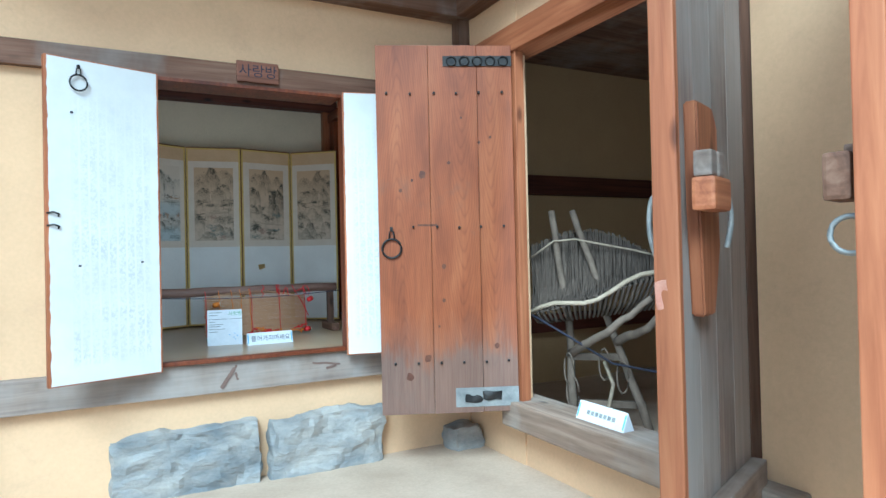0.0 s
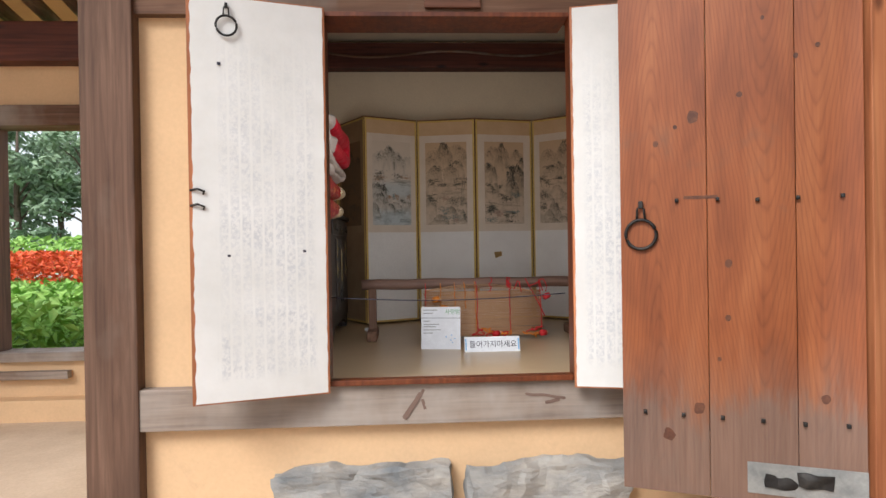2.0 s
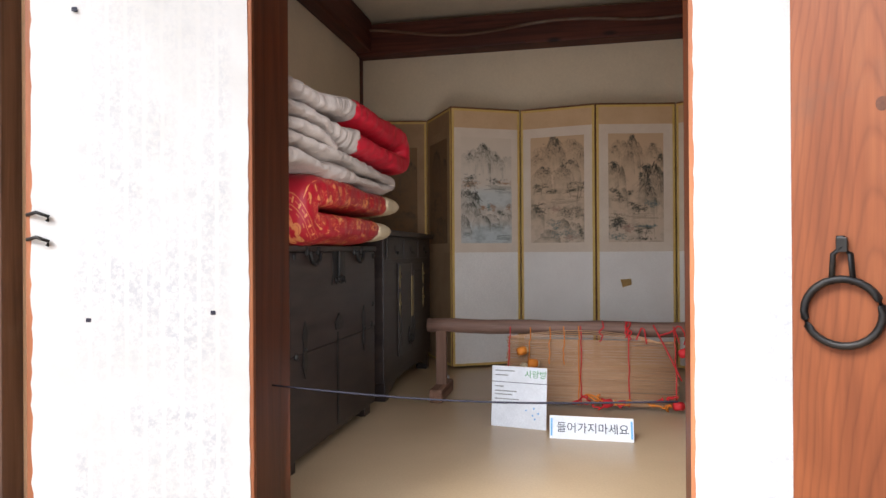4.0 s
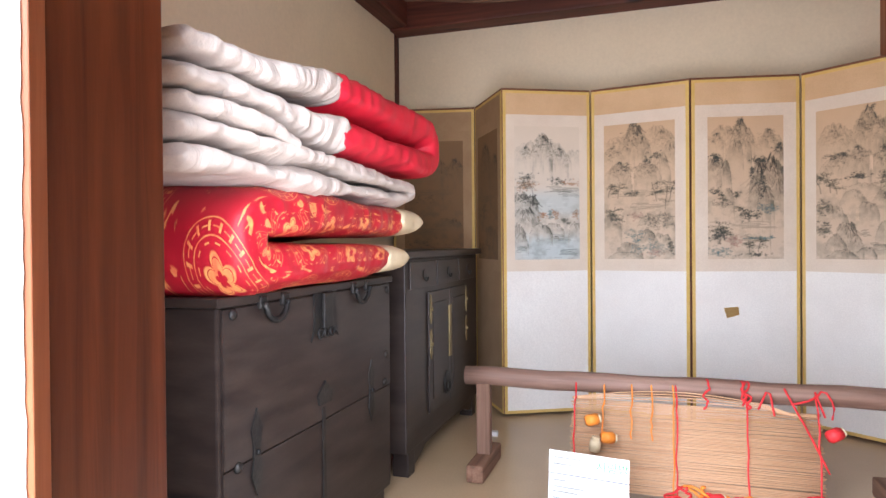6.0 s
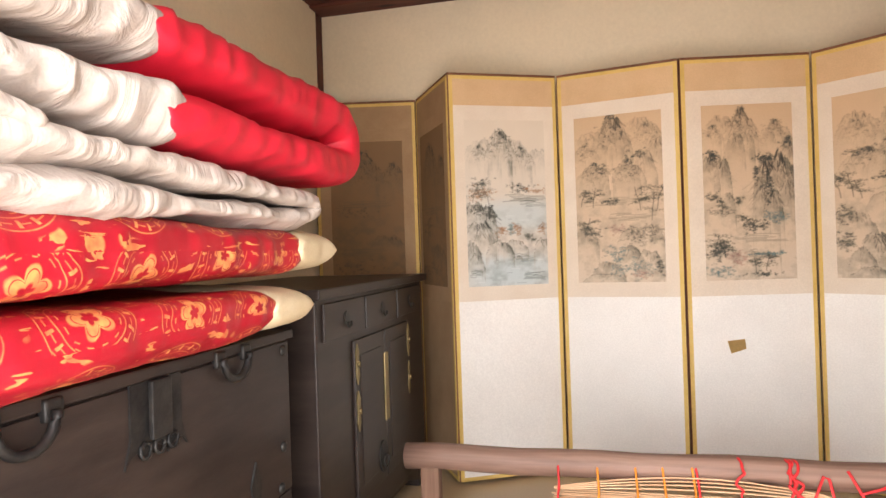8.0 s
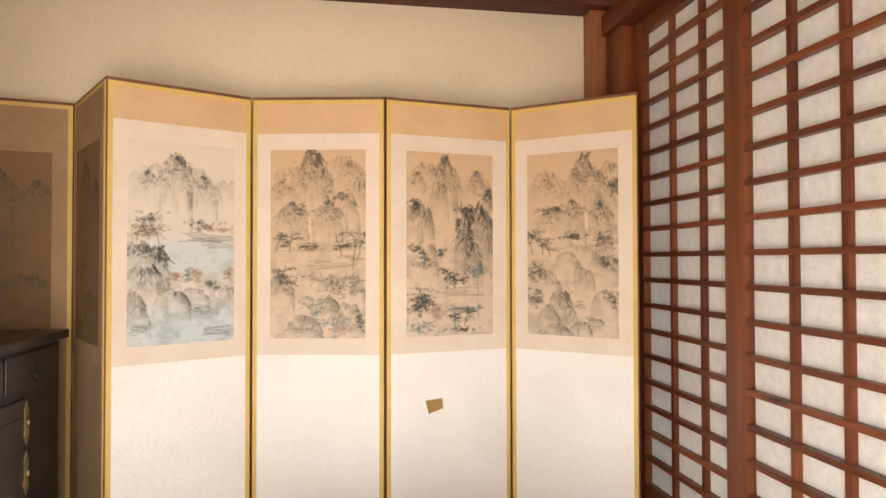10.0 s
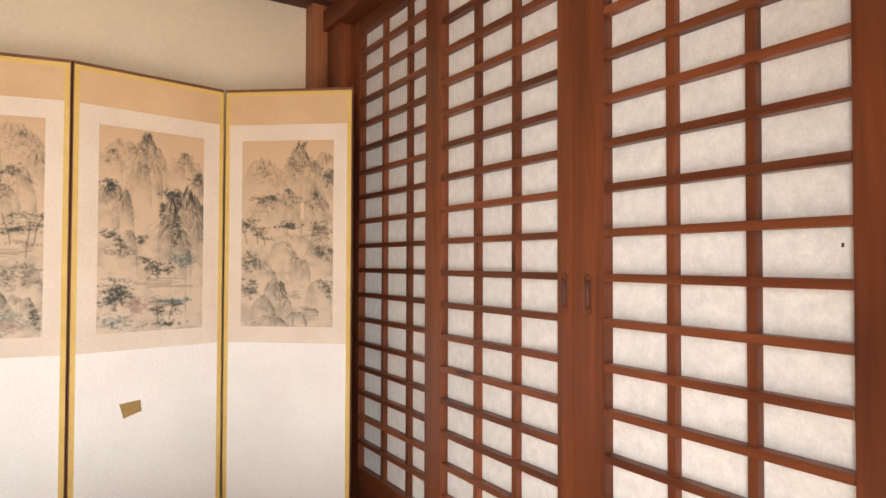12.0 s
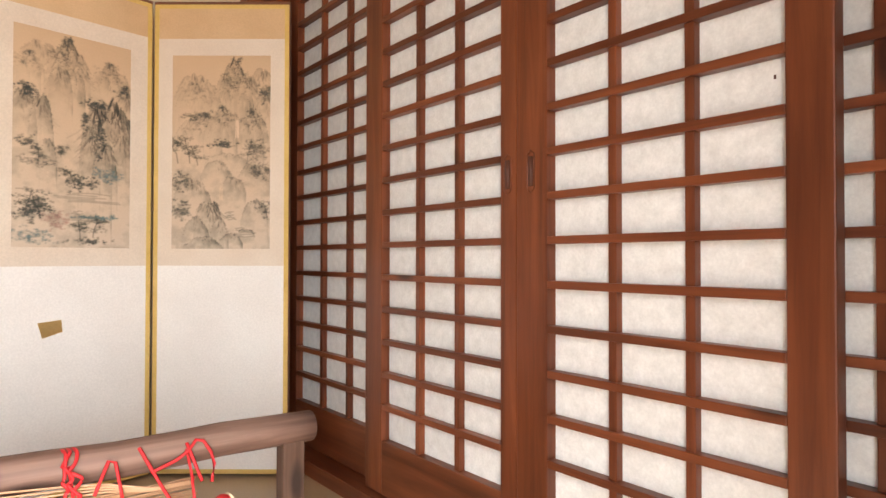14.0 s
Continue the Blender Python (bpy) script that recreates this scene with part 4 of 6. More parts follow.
    def shore(self, u, v, w, tone):
        """Flat banks drawn as long broken lines."""
        for k in range(6):
            y = (v - 0.008 * k) * self.h
            x = (u - w * 0.5 + self.rs.uniform(0, 0.3) * w) * self.w
            ln = w * self.rs.uniform(0.4, 0.8) * self.w
            self.stroke([(x, y), (x + ln * 0.3, y + self.rs.uniform(-1.6, 1.6)), (x + ln * 0.6, y + self.rs.uniform(-1.6, 1.6)), (x + ln, y)], 0.9, self.GREEN, 0.34 * tone)

    def done(self):
        f = fractal(self.rs, self.h, self.w, 9, 5, 2.4)
        veil = np.clip((f - 0.44) * 3.2, 0, 1) * np.clip((0.66 - np.linspace(0, 1, self.h)) / 0.3, 0, 1)[:, None] * 0.30
        self.img = self.img * (1 - veil[:, :, None]) + self.GREEN * veil[:, :, None]
        return np.clip(self.img, 0.02, 0.9)


def landscape(seed, ground, foot, steps):
    s = Scroll(seed, ground, foot)
    brush = {"water": s.water, "mountain": s.mountain, "lump": s.lump, "tufts": s.tufts, "pine": s.pine, "fall": s.fall, "shore": s.shore}
    for kind, *a in steps:
        brush[kind](*a)
    return s.done()


def painting_mesh(name, wd, ht, img):
    """A flat sheet whose painted colours are stored on its points."""
    h, w, _ = img.shape
    xs, zs = np.meshgrid(np.linspace(-wd / 2, wd / 2, w), np.linspace(0, ht, h))
    co = np.stack([xs, np.zeros_like(xs), zs], -1).reshape(-1, 3)
    idx = np.arange(h * w).reshape(h, w)
    f = np.stack([idx[:-1, :-1], idx[:-1, 1:], idx[1:, 1:], idx[1:, :-1]], -1).reshape(-1, 4)
    me = bpy.data.meshes.new(name)
    me.from_pydata(co.tolist(), [], f.tolist())
    at = me.color_attributes.new("ink", "FLOAT_COLOR", "POINT")
    rgba = np.ones((h * w, 4))
    rgba[:, :3] = img.reshape(-1, 3)
    at.data.foreach_set("color", rgba.ravel())
    return me


def painting_mat():
    m, nt, b = mat("ink_painting_on_silk", 0.85, 0, 0.2)
    at = nt.nodes.new("ShaderNodeVertexColor")
    at.layer_name = "ink"
    grain = noise_tex(nt, coords(nt), 320.0, 2.0)
    col = mix(nt, 0.15, at.outputs["Color"], ramp(nt, grain, [(0.3, (0.6, 0.6, 0.6)), (0.7, (1, 1, 1))]), "MULTIPLY")
    nt.links.new(col, b.inputs["Base Color"])
    return m


PAINTING = painting_mat()
TAN = (0.60, 0.415, 0.255)
PALE = (0.62, 0.50, 0.38)
CREAM = (0.70, 0.60, 0.48)
MILKY = (0.64, 0.585, 0.51)
# silk ground with the corner's shade mixed in, for the two left pictures
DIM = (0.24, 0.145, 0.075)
RUST = (0.30, 0.14, 0.06)
ROSE = (0.34, 0.19, 0.15)
TEAL = (0.10, 0.15, 0.15)
PICTURES = [
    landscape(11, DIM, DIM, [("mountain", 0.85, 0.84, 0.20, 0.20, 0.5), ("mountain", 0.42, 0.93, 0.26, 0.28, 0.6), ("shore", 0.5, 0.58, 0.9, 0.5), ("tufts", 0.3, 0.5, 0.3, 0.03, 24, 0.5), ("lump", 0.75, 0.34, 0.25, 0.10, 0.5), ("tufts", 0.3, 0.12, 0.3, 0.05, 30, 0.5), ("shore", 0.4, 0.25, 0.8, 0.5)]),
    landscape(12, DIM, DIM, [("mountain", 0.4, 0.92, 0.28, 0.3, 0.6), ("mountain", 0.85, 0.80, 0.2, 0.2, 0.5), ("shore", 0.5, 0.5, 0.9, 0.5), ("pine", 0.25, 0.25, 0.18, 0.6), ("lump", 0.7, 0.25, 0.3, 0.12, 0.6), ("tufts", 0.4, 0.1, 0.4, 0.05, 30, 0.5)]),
    landscape(21, CREAM, MILKY, [
        ("water", 0.65, 0.42, 0.55, 0.10, 0.65), ("water", 0.55, 0.08, 0.60, 0.11, 0.80),
        ("lump", 0.20, 0.875, 0.24, 0.13, 0.40), ("lump", 0.62, 0.88, 0.20, 0.16, 0.35), ("lump", 0.90, 0.82, 0.20, 0.12, 0.40), ("mountain", 0.17, 0.84, 0.13, 0.12, 0.6, 4), ("mountain", 0.70, 0.83, 0.14, 0.13, 0.75, 5), ("mountain", 0.43, 0.935, 0.16, 0.21, 1.0, 7),
        ("shore", 0.72, 0.545, 0.60, 1.0), ("shore", 0.85, 0.52, 0.4, 0.9), ("tufts", 0.66, 0.585, 0.13, 0.028, 34, 0.75), ("tufts", 0.88, 0.575, 0.12, 0.02, 26, 0.7, RUST),
        ("tufts", 0.18, 0.62, 0.14, 0.03, 26, 0.6), ("tufts", 0.17, 0.555, 0.16, 0.04, 46, 0.75, RUST), ("pine", 0.28, 0.48, 0.14, 0.7), ("pine", 0.08, 0.50, 0.12, 0.7),
        ("lump", 0.10, 0.50, 0.20, 0.16, 0.9), ("lump", 0.26, 0.47, 0.12, 0.20, 1.0, 3.0), ("lump", 0.14, 0.38, 0.22, 0.16, 0.95), ("tufts", 0.30, 0.43, 0.06, 0.05, 26, 0.95), ("tufts", 0.12, 0.46, 0.12, 0.03, 24, 0.8),
        ("tufts", 0.43, 0.335, 0.07, 0.03, 26, 0.7, RUST), ("tufts", 0.62, 0.335, 0.07, 0.035, 26, 0.7, RUST), ("tufts", 0.54, 0.34, 0.04, 0.03, 16, 0.8, TEAL), ("tufts", 0.95, 0.34, 0.07, 0.03, 24, 0.7, RUST),
        ("lump", 0.60, 0.275, 0.16, 0.08, 1.0), ("lump", 0.40, 0.27, 0.18, 0.09, 1.0), ("lump", 0.93, 0.28, 0.11, 0.10, 1.0), ("lump", 0.06, 0.27, 0.12, 0.14, 0.9), ("lump", 0.10, 0.19, 0.11, 0.09, 0.9), ("shore", 0.72, 0.185, 0.3, 0.8), ("lump", 0.62, 0.175, 0.06, 0.02, 1.0), ("shore", 0.12, 0.10, 0.2, 0.9), ("shore", 0.82, 0.075, 0.35, 1.0), ("pine", 0.80, 0.255, 0.05, 0.7)]),
    landscape(32, TAN, PALE, [
        ("lump", 0.75, 0.96, 0.26, 0.14, 0.40), ("lump", 0.15, 0.90, 0.22, 0.14, 0.45), ("mountain", 0.83, 0.92, 0.18, 0.16, 0.55, 5), ("mountain", 0.43, 0.985, 0.20, 0.26, 0.95, 8), ("mountain", 0.12, 0.83, 0.15, 0.13, 0.6, 4),
        ("lump", 0.95, 0.83, 0.16, 0.16, 0.6), ("lump", 0.78, 0.77, 0.16, 0.15, 0.75), ("mountain", 0.60, 0.72, 0.17, 0.16, 0.85, 5), ("mountain", 0.22, 0.72, 0.20, 0.17, 0.75, 6), ("fall", 0.41, 0.55, 0.64), ("tufts", 0.72, 0.755, 0.10, 0.03, 20, 0.8), ("tufts", 0.30, 0.68, 0.08, 0.03, 16, 0.7),
        ("shore", 0.5, 0.50, 0.8, 0.5), ("pine", 0.20, 0.45, 0.10, 0.95), ("pine", 0.06, 0.46, 0.09, 0.85), ("tufts", 0.40, 0.485, 0.10, 0.014, 22, 0.9), ("pine", 0.92, 0.42, 0.20, 1.0), ("pine", 0.74, 0.42, 0.14, 1.0), ("pine", 0.86, 0.36, 0.16, 0.9), ("shore", 0.65, 0.405, 0.6, 0.8),
        ("lump", 0.10, 0.33, 0.16, 0.13, 0.85), ("pine", 0.10, 0.29, 0.10, 0.9), ("tufts", 0.20, 0.30, 0.12, 0.03, 26, 0.8), ("tufts", 0.46, 0.315, 0.12, 0.03, 26, 0.65, ROSE), ("lump", 0.62, 0.32, 0.16, 0.10, 0.7), ("lump", 0.86, 0.34, 0.16, 0.14, 0.7), ("tufts", 0.75, 0.27, 0.22, 0.05, 60, 0.6), ("lump", 0.60, 0.21, 0.18, 0.11, 0.9), ("tufts", 0.46, 0.17, 0.14, 0.04, 40, 0.75, TEAL), ("lump", 0.82, 0.18, 0.16, 0.10, 0.7), ("lump", 0.35, 0.12, 0.20, 0.09, 0.75), ("tufts", 0.62, 0.08, 0.30, 0.05, 90, 0.65, TEAL), ("tufts", 0.72, 0.045, 0.12, 0.02, 26, 0.6, ROSE), ("tufts", 0.93, 0.10, 0.03, 0.05, 18, 0.9), ("lump", 0.30, 0.05, 0.26, 0.05, 0.7)]),
    landscape(44, TAN, PALE, [
        ("lump", 0.20, 0.93, 0.22, 0.16, 0.35), ("mountain", 0.80, 0.90, 0.16, 0.16, 0.65, 6), ("mountain", 0.12, 0.88, 0.10, 0.10, 0.6, 4), ("mountain", 0.43, 0.975, 0.16, 0.26, 1.0, 8), ("lump", 0.36, 0.84, 0.12, 0.14, 0.7),
        ("lump", 0.96, 0.80, 0.10, 0.18, 0.95, 2.4), ("tufts", 0.93, 0.775, 0.06, 0.03, 22, 1.0),
        ("lump", 0.08, 0.72, 0.11, 0.20, 0.95, 2.6), ("lump", 0.22, 0.69, 0.10, 0.18, 0.85, 2.4), ("tufts", 0.12, 0.715, 0.08, 0.025, 30, 1.0),
        ("lump", 0.28, 0.50, 0.07, 0.12, 0.85, 2.4), ("tufts", 0.10, 0.475, 0.10, 0.02, 24, 0.85), ("pine", 0.20, 0.38, 0.07, 0.85), ("pine", 0.38, 0.42, 0.05, 0.7), ("tufts", 0.22, 0.385, 0.12, 0.02, 24, 0.6),
        ("lump", 0.86, 0.70, 0.20, 0.34, 1.0, 3.0), ("lump", 0.68, 0.68, 0.15, 0.36, 1.1, 3.2), ("lump", 0.82, 0.63, 0.14, 0.16, 0.8), ("lump", 0.92, 0.56, 0.12, 0.18, 0.85), ("lump", 0.64, 0.56, 0.08, 0.22, 1.1, 2.6), ("lump", 0.76, 0.50, 0.12, 0.18, 1.0), ("tufts", 0.70, 0.69, 0.14, 0.022, 40, 1.0), ("tufts", 0.72, 0.53, 0.05, 0.09, 44, 1.0), ("tufts", 0.58, 0.60, 0.03, 0.06, 18, 1.0), ("tufts", 0.80, 0.35, 0.14, 0.03, 46, 0.8, TEAL), ("tufts", 0.55, 0.31, 0.13, 0.035, 40, 1.0), ("pine", 0.50, 0.28, 0.08, 1.0), ("shore", 0.62, 0.255, 0.6, 0.8),
        ("tufts", 0.16, 0.17, 0.11, 0.05, 70, 1.0), ("pine", 0.10, 0.14, 0.12, 1.0), ("pine", 0.22, 0.13, 0.11, 1.0), ("tufts", 0.34, 0.13, 0.10, 0.04, 46, 0.75, ROSE), ("tufts", 0.15, 0.05, 0.16, 0.03, 50, 0.7, TEAL), ("shore", 0.55, 0.17, 0.2, 0.9), ("tufts", 0.70, 0.145, 0.16, 0.010, 34, 1.0, TEAL), ("pine", 0.55, 0.04, 0.09, 1.0), ("pine", 0.66, 0.05, 0.09, 0.95), ("tufts", 0.66, 0.03, 0.14, 0.016, 30, 0.8)]),
    landscape(55, TAN, PALE, [
        ("lump", 0.25, 0.88, 0.26, 0.16, 0.45), ("mountain", 0.22, 0.85, 0.16, 0.14, 0.5, 5), ("lump", 0.90, 0.92, 0.16, 0.16, 0.5), ("mountain", 0.64, 0.975, 0.20, 0.28, 0.95, 9), ("lump", 0.95, 0.83, 0.10, 0.20, 0.9, 2.4), ("tufts", 0.93, 0.80, 0.05, 0.04, 18, 0.8),
        ("mountain", 0.30, 0.70, 0.22, 0.14, 0.75, 6), ("mountain", 0.52, 0.73, 0.15, 0.15, 0.8, 5), ("mountain", 0.80, 0.71, 0.14, 0.15, 0.85, 5), ("fall", 0.66, 0.57, 0.66), ("tufts", 0.25, 0.68, 0.14, 0.02, 20, 0.8),
        ("pine", 0.18, 0.44, 0.13, 1.0), ("pine", 0.06, 0.44, 0.12, 1.0), ("pine", 0.26, 0.43, 0.10, 0.9), ("tufts", 0.50, 0.535, 0.12, 0.018, 34, 0.9), ("tufts", 0.86, 0.52, 0.12, 0.05, 60, 0.55), ("pine", 0.76, 0.44, 0.13, 0.6), ("lump", 0.55, 0.49, 0.22, 0.05, 0.5),
        ("lump", 0.45, 0.45, 0.16, 0.08, 0.65), ("lump", 0.84, 0.44, 0.20, 0.12, 0.75), ("tufts", 0.88, 0.40, 0.12, 0.04, 40, 0.6), ("lump", 0.62, 0.37, 0.13, 0.09, 0.85), ("lump", 0.20, 0.36, 0.20, 0.12, 0.75), ("tufts", 0.10, 0.35, 0.10, 0.05, 40, 0.75), ("fall", 0.50, 0.25, 0.31), ("tufts", 0.10, 0.20, 0.10, 0.05, 50, 0.7), ("lump", 0.84, 0.25, 0.14, 0.10, 1.0), ("tufts", 0.94, 0.20, 0.06, 0.04, 20, 0.8), ("lump", 0.38, 0.24, 0.15, 0.17, 1.1, 2.4), ("lump", 0.48, 0.15, 0.10, 0.10, 1.1), ("lump", 0.25, 0.16, 0.14, 0.10, 0.8), ("lump", 0.60, 0.075, 0.12, 0.05, 1.0), ("lump", 0.32, 0.06, 0.20, 0.06, 0.9), ("shore", 0.75, 0.105, 0.22, 1.0), ("lump", 0.75, 0.10, 0.09, 0.025, 1.1), ("shore", 0.60, 0.19, 0.12, 1.0)]),
]
FOLDS = [(-0.60, 6.68), (-0.10, 6.79), (0.159, 6.372), (0.602, 6.594), (1.103, 6.503), (1.62, 6.605), (2.02, 6.29)]
screen = thing("folding_screen", pose(0.7, 6.5, 0.6), "cream folding screen with ink landscape paintings, on the floor", "folding screen")
for n, ((xa, ya), (xb, yb)) in enumerate(zip(FOLDS, FOLDS[1:])):
    a = math.degrees(math.atan2(yb - ya, xb - xa))
    w = math.hypot(xb - xa, yb - ya)
    p = part("panel", boxes((0.003, w - 0.003, 0.001, 0.022, 0.012, 1.755), bevel=0.001), DARK_EDGE, screen, "folding panel with a dark edge", at=pose(xa - 0.7, ya - 6.5, 0, 0, 0, a))
    # the two left panels stand in the dim corner; their colours hold its shade
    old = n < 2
    part("lower_sheet", boxes((0.022, w - 0.022, -0.0015, 0.001, 0.030, 0.776)), MAT_SHADED if old else MAT_LOWER, p, "paper field with corner shade in its colour" if old else "white paper field")
    part("mount", boxes((0.022, w - 0.022, -0.0025, 0.001, 0.776, 1.615)), MAT_SHADED if old else MAT_CREAM, p, "paper mount with corner shade in its colour" if old else "pale paper mount")
    part("head_band", boxes((0.022, w - 0.022, -0.0015, 0.001, 1.615, 1.728)), MAT_SHADED if old else MAT_TAN, p, "tan silk head band")
    part("border", boxes((0.006, 0.022, -0.002, 0.001, 0.014, 1.743), (w - 0.022, w - 0.006, -0.002, 0.001, 0.014, 1.743), (0.022, w - 0.022, -0.002, 0.001, 1.728, 1.743), (0.022, w - 0.022, -0.002, 0.001, 0.014, 0.030)), YELLOW, p, "yellow silk border")
    pw = min(0.362, w - 0.13)
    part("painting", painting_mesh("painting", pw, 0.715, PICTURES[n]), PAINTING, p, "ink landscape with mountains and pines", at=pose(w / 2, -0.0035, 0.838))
    if n == 4:
        patch = bmesh.new()
        quad = [patch.verts.new((x, -0.0016, z)) for x, z in ((0.158, 0.592), (0.172, 0.540), (0.232, 0.558), (0.228, 0.598))]
        patch.faces.new(quad)
        bmesh.ops.solidify(patch, geom=patch.faces[:], thickness=0.0018)
        top = min(v.co.y for v in patch.verts)
        for v in patch.verts:
            v.co.y += -0.0038 - top
        bmesh.ops.recalc_face_normals(patch, faces=patch.faces[:])
        part("paper_patch", patch, flat_mat("ochre_paper", (0.66, 0.44, 0.16)), p, "ochre paper patch")


# ---- chests ----
def drop_handle(parent, y, z, r):
    h = part("handle", tube(circle((0.018, y, z), r, "x", 16, math.pi, math.tau, False), 0.008, 7), IRON, parent, "black iron drop handle", True)
    for s in (-1, 1):
        part("rosette", rough_block(0.0, 0.014, y + s * r - 0.016, y + s * r + 0.016, z - 0.016, z + 0.016, s, 0.002, 4), IRON, h, "", True)


def flat_plate(outline, x0, x1):
    """A thin plate on the chest front, cut to an outline of y and z."""
    bm = bmesh.new()
    a = [bm.verts.new((x0, y, z)) for y, z in outline]
    b = [bm.verts.new((x1, y, z)) for y, z in outline]
    bm.faces.new(a)
    bm.faces.new(b[::-1])
    for k in range(len(a)):
        n = (k + 1) % len(a)
        bm.faces.new((a[k], a[n], b[n], b[k]))
    bmesh.ops.recalc_face_normals(bm, faces=bm.faces[:])
    return bm


def spear_hinge(parent, y, z0, z1, w, material, label):
    """A long hinge plate with pointed ends and three pins."""
    t = w * 1.1
    hg = part("hinge", flat_plate([(y, z0), (y + w * 0.5, z0 + t), (y + w * 0.32, z0 + t * 1.8), (y + w * 0.32, z1 - t * 1.8), (y + w * 0.5, z1 - t), (y, z1), (y - w * 0.5, z1 - t), (y - w * 0.32, z1 - t * 1.8), (y - w * 0.32, z0 + t * 1.8), (y - w * 0.5, z0 + t)], 0.004, 0.008), material, parent, label)
    part("pin", tube([(0.011, y, z0 + t * 2), (0.011, y, (z0 + z1) / 2), (0.011, y, z1 - t * 2)], 0.005, 8), material, hg, "", True)


def stud(parent, y, z, r=0.014):
    part("stud", tube([(0.002, y, z), (0.008, y, z), (0.012, y, z)], r, 14, radii=[r, r * 0.9, r * 0.4]), IRON, parent, "round iron stud", True)


low = thing("low_chest", pose(0.0, 4.236, 0.6), "dark wooden chest with black iron fittings, under quilts", "chest")
part("body", boxes((-0.58, -0.004, 0, 0.965, 0.05, 0.79), bevel=0.006), CHEST, low)
part("top", boxes((-0.59, 0.008, -0.01, 0.975, 0.79, 0.812), bevel=0.004), CHEST, low)
for y in (0.02, 0.865):
    part("foot", boxes((-0.57, -0.02, y, y + 0.08, 0.0, 0.05), bevel=0.004), CHEST, low)
part("drop_front", boxes((-0.004, 0.004, 0.012, 0.953, 0.425, 0.785), bevel=0.002), CHEST, low, "dark hinged front board")
part("lower_front", boxes((-0.004, 0.002, 0.012, 0.953, 0.07, 0.420), bevel=0.002), CHEST, low, "dark lower front board")
for y in (0.205, 0.705):
    drop_handle(low, y, 0.79, 0.048)
n_ = 12
lp = part("lock_plate", flat_plate([(0.405, 0.79), (0.405, 0.70)] + [(0.39 + 0.16 * k / n_, 0.655 + 0.022 * abs(math.sin(k * math.pi / 4))) for k in range(n_ + 1)] + [(0.535, 0.70), (0.535, 0.79)], 0.004, 0.008), IRON, low, "black iron lock plate with a scalloped foot")
part("hasp", boxes((0.009, 0.02, 0.445, 0.495, 0.69, 0.79), bevel=0.003), IRON, lp)
for y in (0.435, 0.47, 0.505):
    part("scroll", tube(circle((0.011, y, 0.675), 0.013, "x", 12), 0.004, 6, True), IRON, lp, "", True)
spear_hinge(low, 0.785, 0.33, 0.54, 0.045, IRON, "long pointed black iron hinge")
spear_hinge(low, 0.13, 0.33, 0.54, 0.045, IRON, "long pointed black iron hinge")
part("centre_lock", flat_plate([(0.43, 0.47), (0.50, 0.47), (0.51, 0.50), (0.465, 0.535), (0.42, 0.50)], 0.004, 0.010), IRON, low, "small black iron lock")
part("seam_bar", boxes((0.004, 0.006, 0.45, 0.47, 0.08, 0.46), bevel=0.001), IRON, low, "dark seam strip")
for y, z in ((0.045, 0.772), (0.925, 0.765), (0.915, 0.535), (0.06, 0.42), (0.90, 0.44)):
    stud(low, y, z)

tall = thing("tall_chest", pose(0.0, 5.37, 0.6), "dark wooden two-door chest with brass fittings", "chest")
part("body", boxes((-0.58, -0.006, 0, 1.07, 0.10, 0.87), bevel=0.005), CHEST, tall)
part("top", boxes((-0.60, 0.018, -0.02, 1.09, 0.87, 0.90), bevel=0.005), CHEST, tall)
for y in (0.03, 0.97):
    part("leg", boxes((-0.08, -0.01, y, y + 0.07, 0, 0.10), bevel=0.004), CHEST, tall)
    part("leg", boxes((-0.57, -0.50, y, y + 0.07, 0, 0.10), bevel=0.004), CHEST, tall)
part("apron", flat_plate([(0.10, 0.10), (0.10, 0.03), (0.16, 0.045), (0.24, 0.075), (0.54, 0.085), (0.83, 0.075), (0.91, 0.045), (0.97, 0.03), (0.97, 0.10)], -0.03, -0.012), CHEST, tall, "curved apron between the legs")
for k in range(3):
    dr = part("drawer", boxes((-0.006, 0.003, 0.04 + 0.335 * k, 0.36 + 0.335 * k, 0.745, 0.855), bevel=0.003), CHEST, tall)
    part("knob_plate", flat_plate([(0.20 + 0.335 * k + 0.022 * math.cos(q * math.tau / 8), 0.80 + 0.022 * math.sin(q * math.tau / 8)) for q in range(8)], 0.003, 0.006), IRON, dr)
    part("knob", tube(circle((0.014, 0.20 + 0.335 * k, 0.788), 0.016, "x", 12, math.pi, math.tau, False), 0.004, 6), IRON, dr, "", True)
for y, hy in ((0.255, 0.272), (0.545, 0.822)):
    dd = part("door", boxes((-0.006, 0.004, y, y + 0.285, 0.20, 0.72), bevel=0.003), CHEST, tall, "dark panelled door")
    part("panel", boxes((0.004, 0.008, y + 0.04, y + 0.245, 0.25, 0.67), bevel=0.003), CHEST, dd)
    for z in (0.43, 0.58):
        spear_hinge(dd, hy, z, z + 0.13, 0.026, BRASS, "brass hinge plate")
part("meeting_plate", boxes((0.004, 0.010, 0.522, 0.560, 0.40, 0.64), bevel=0.002), BRASS, tall, "tall brass meeting plate")
lk = part("lock", flat_plate([(0.475 + 0.040 * math.cos(q * math.tau / 16), 0.290 + 0.055 * math.sin(q * math.tau / 16)) for q in range(16)], 0.009, 0.014), IRON, tall, "round black lock plate")
part("lock_ring", tube(circle((0.022, 0.475, 0.275), 0.022, "x", 14), 0.004, 6, True), IRON, lk, "", True)


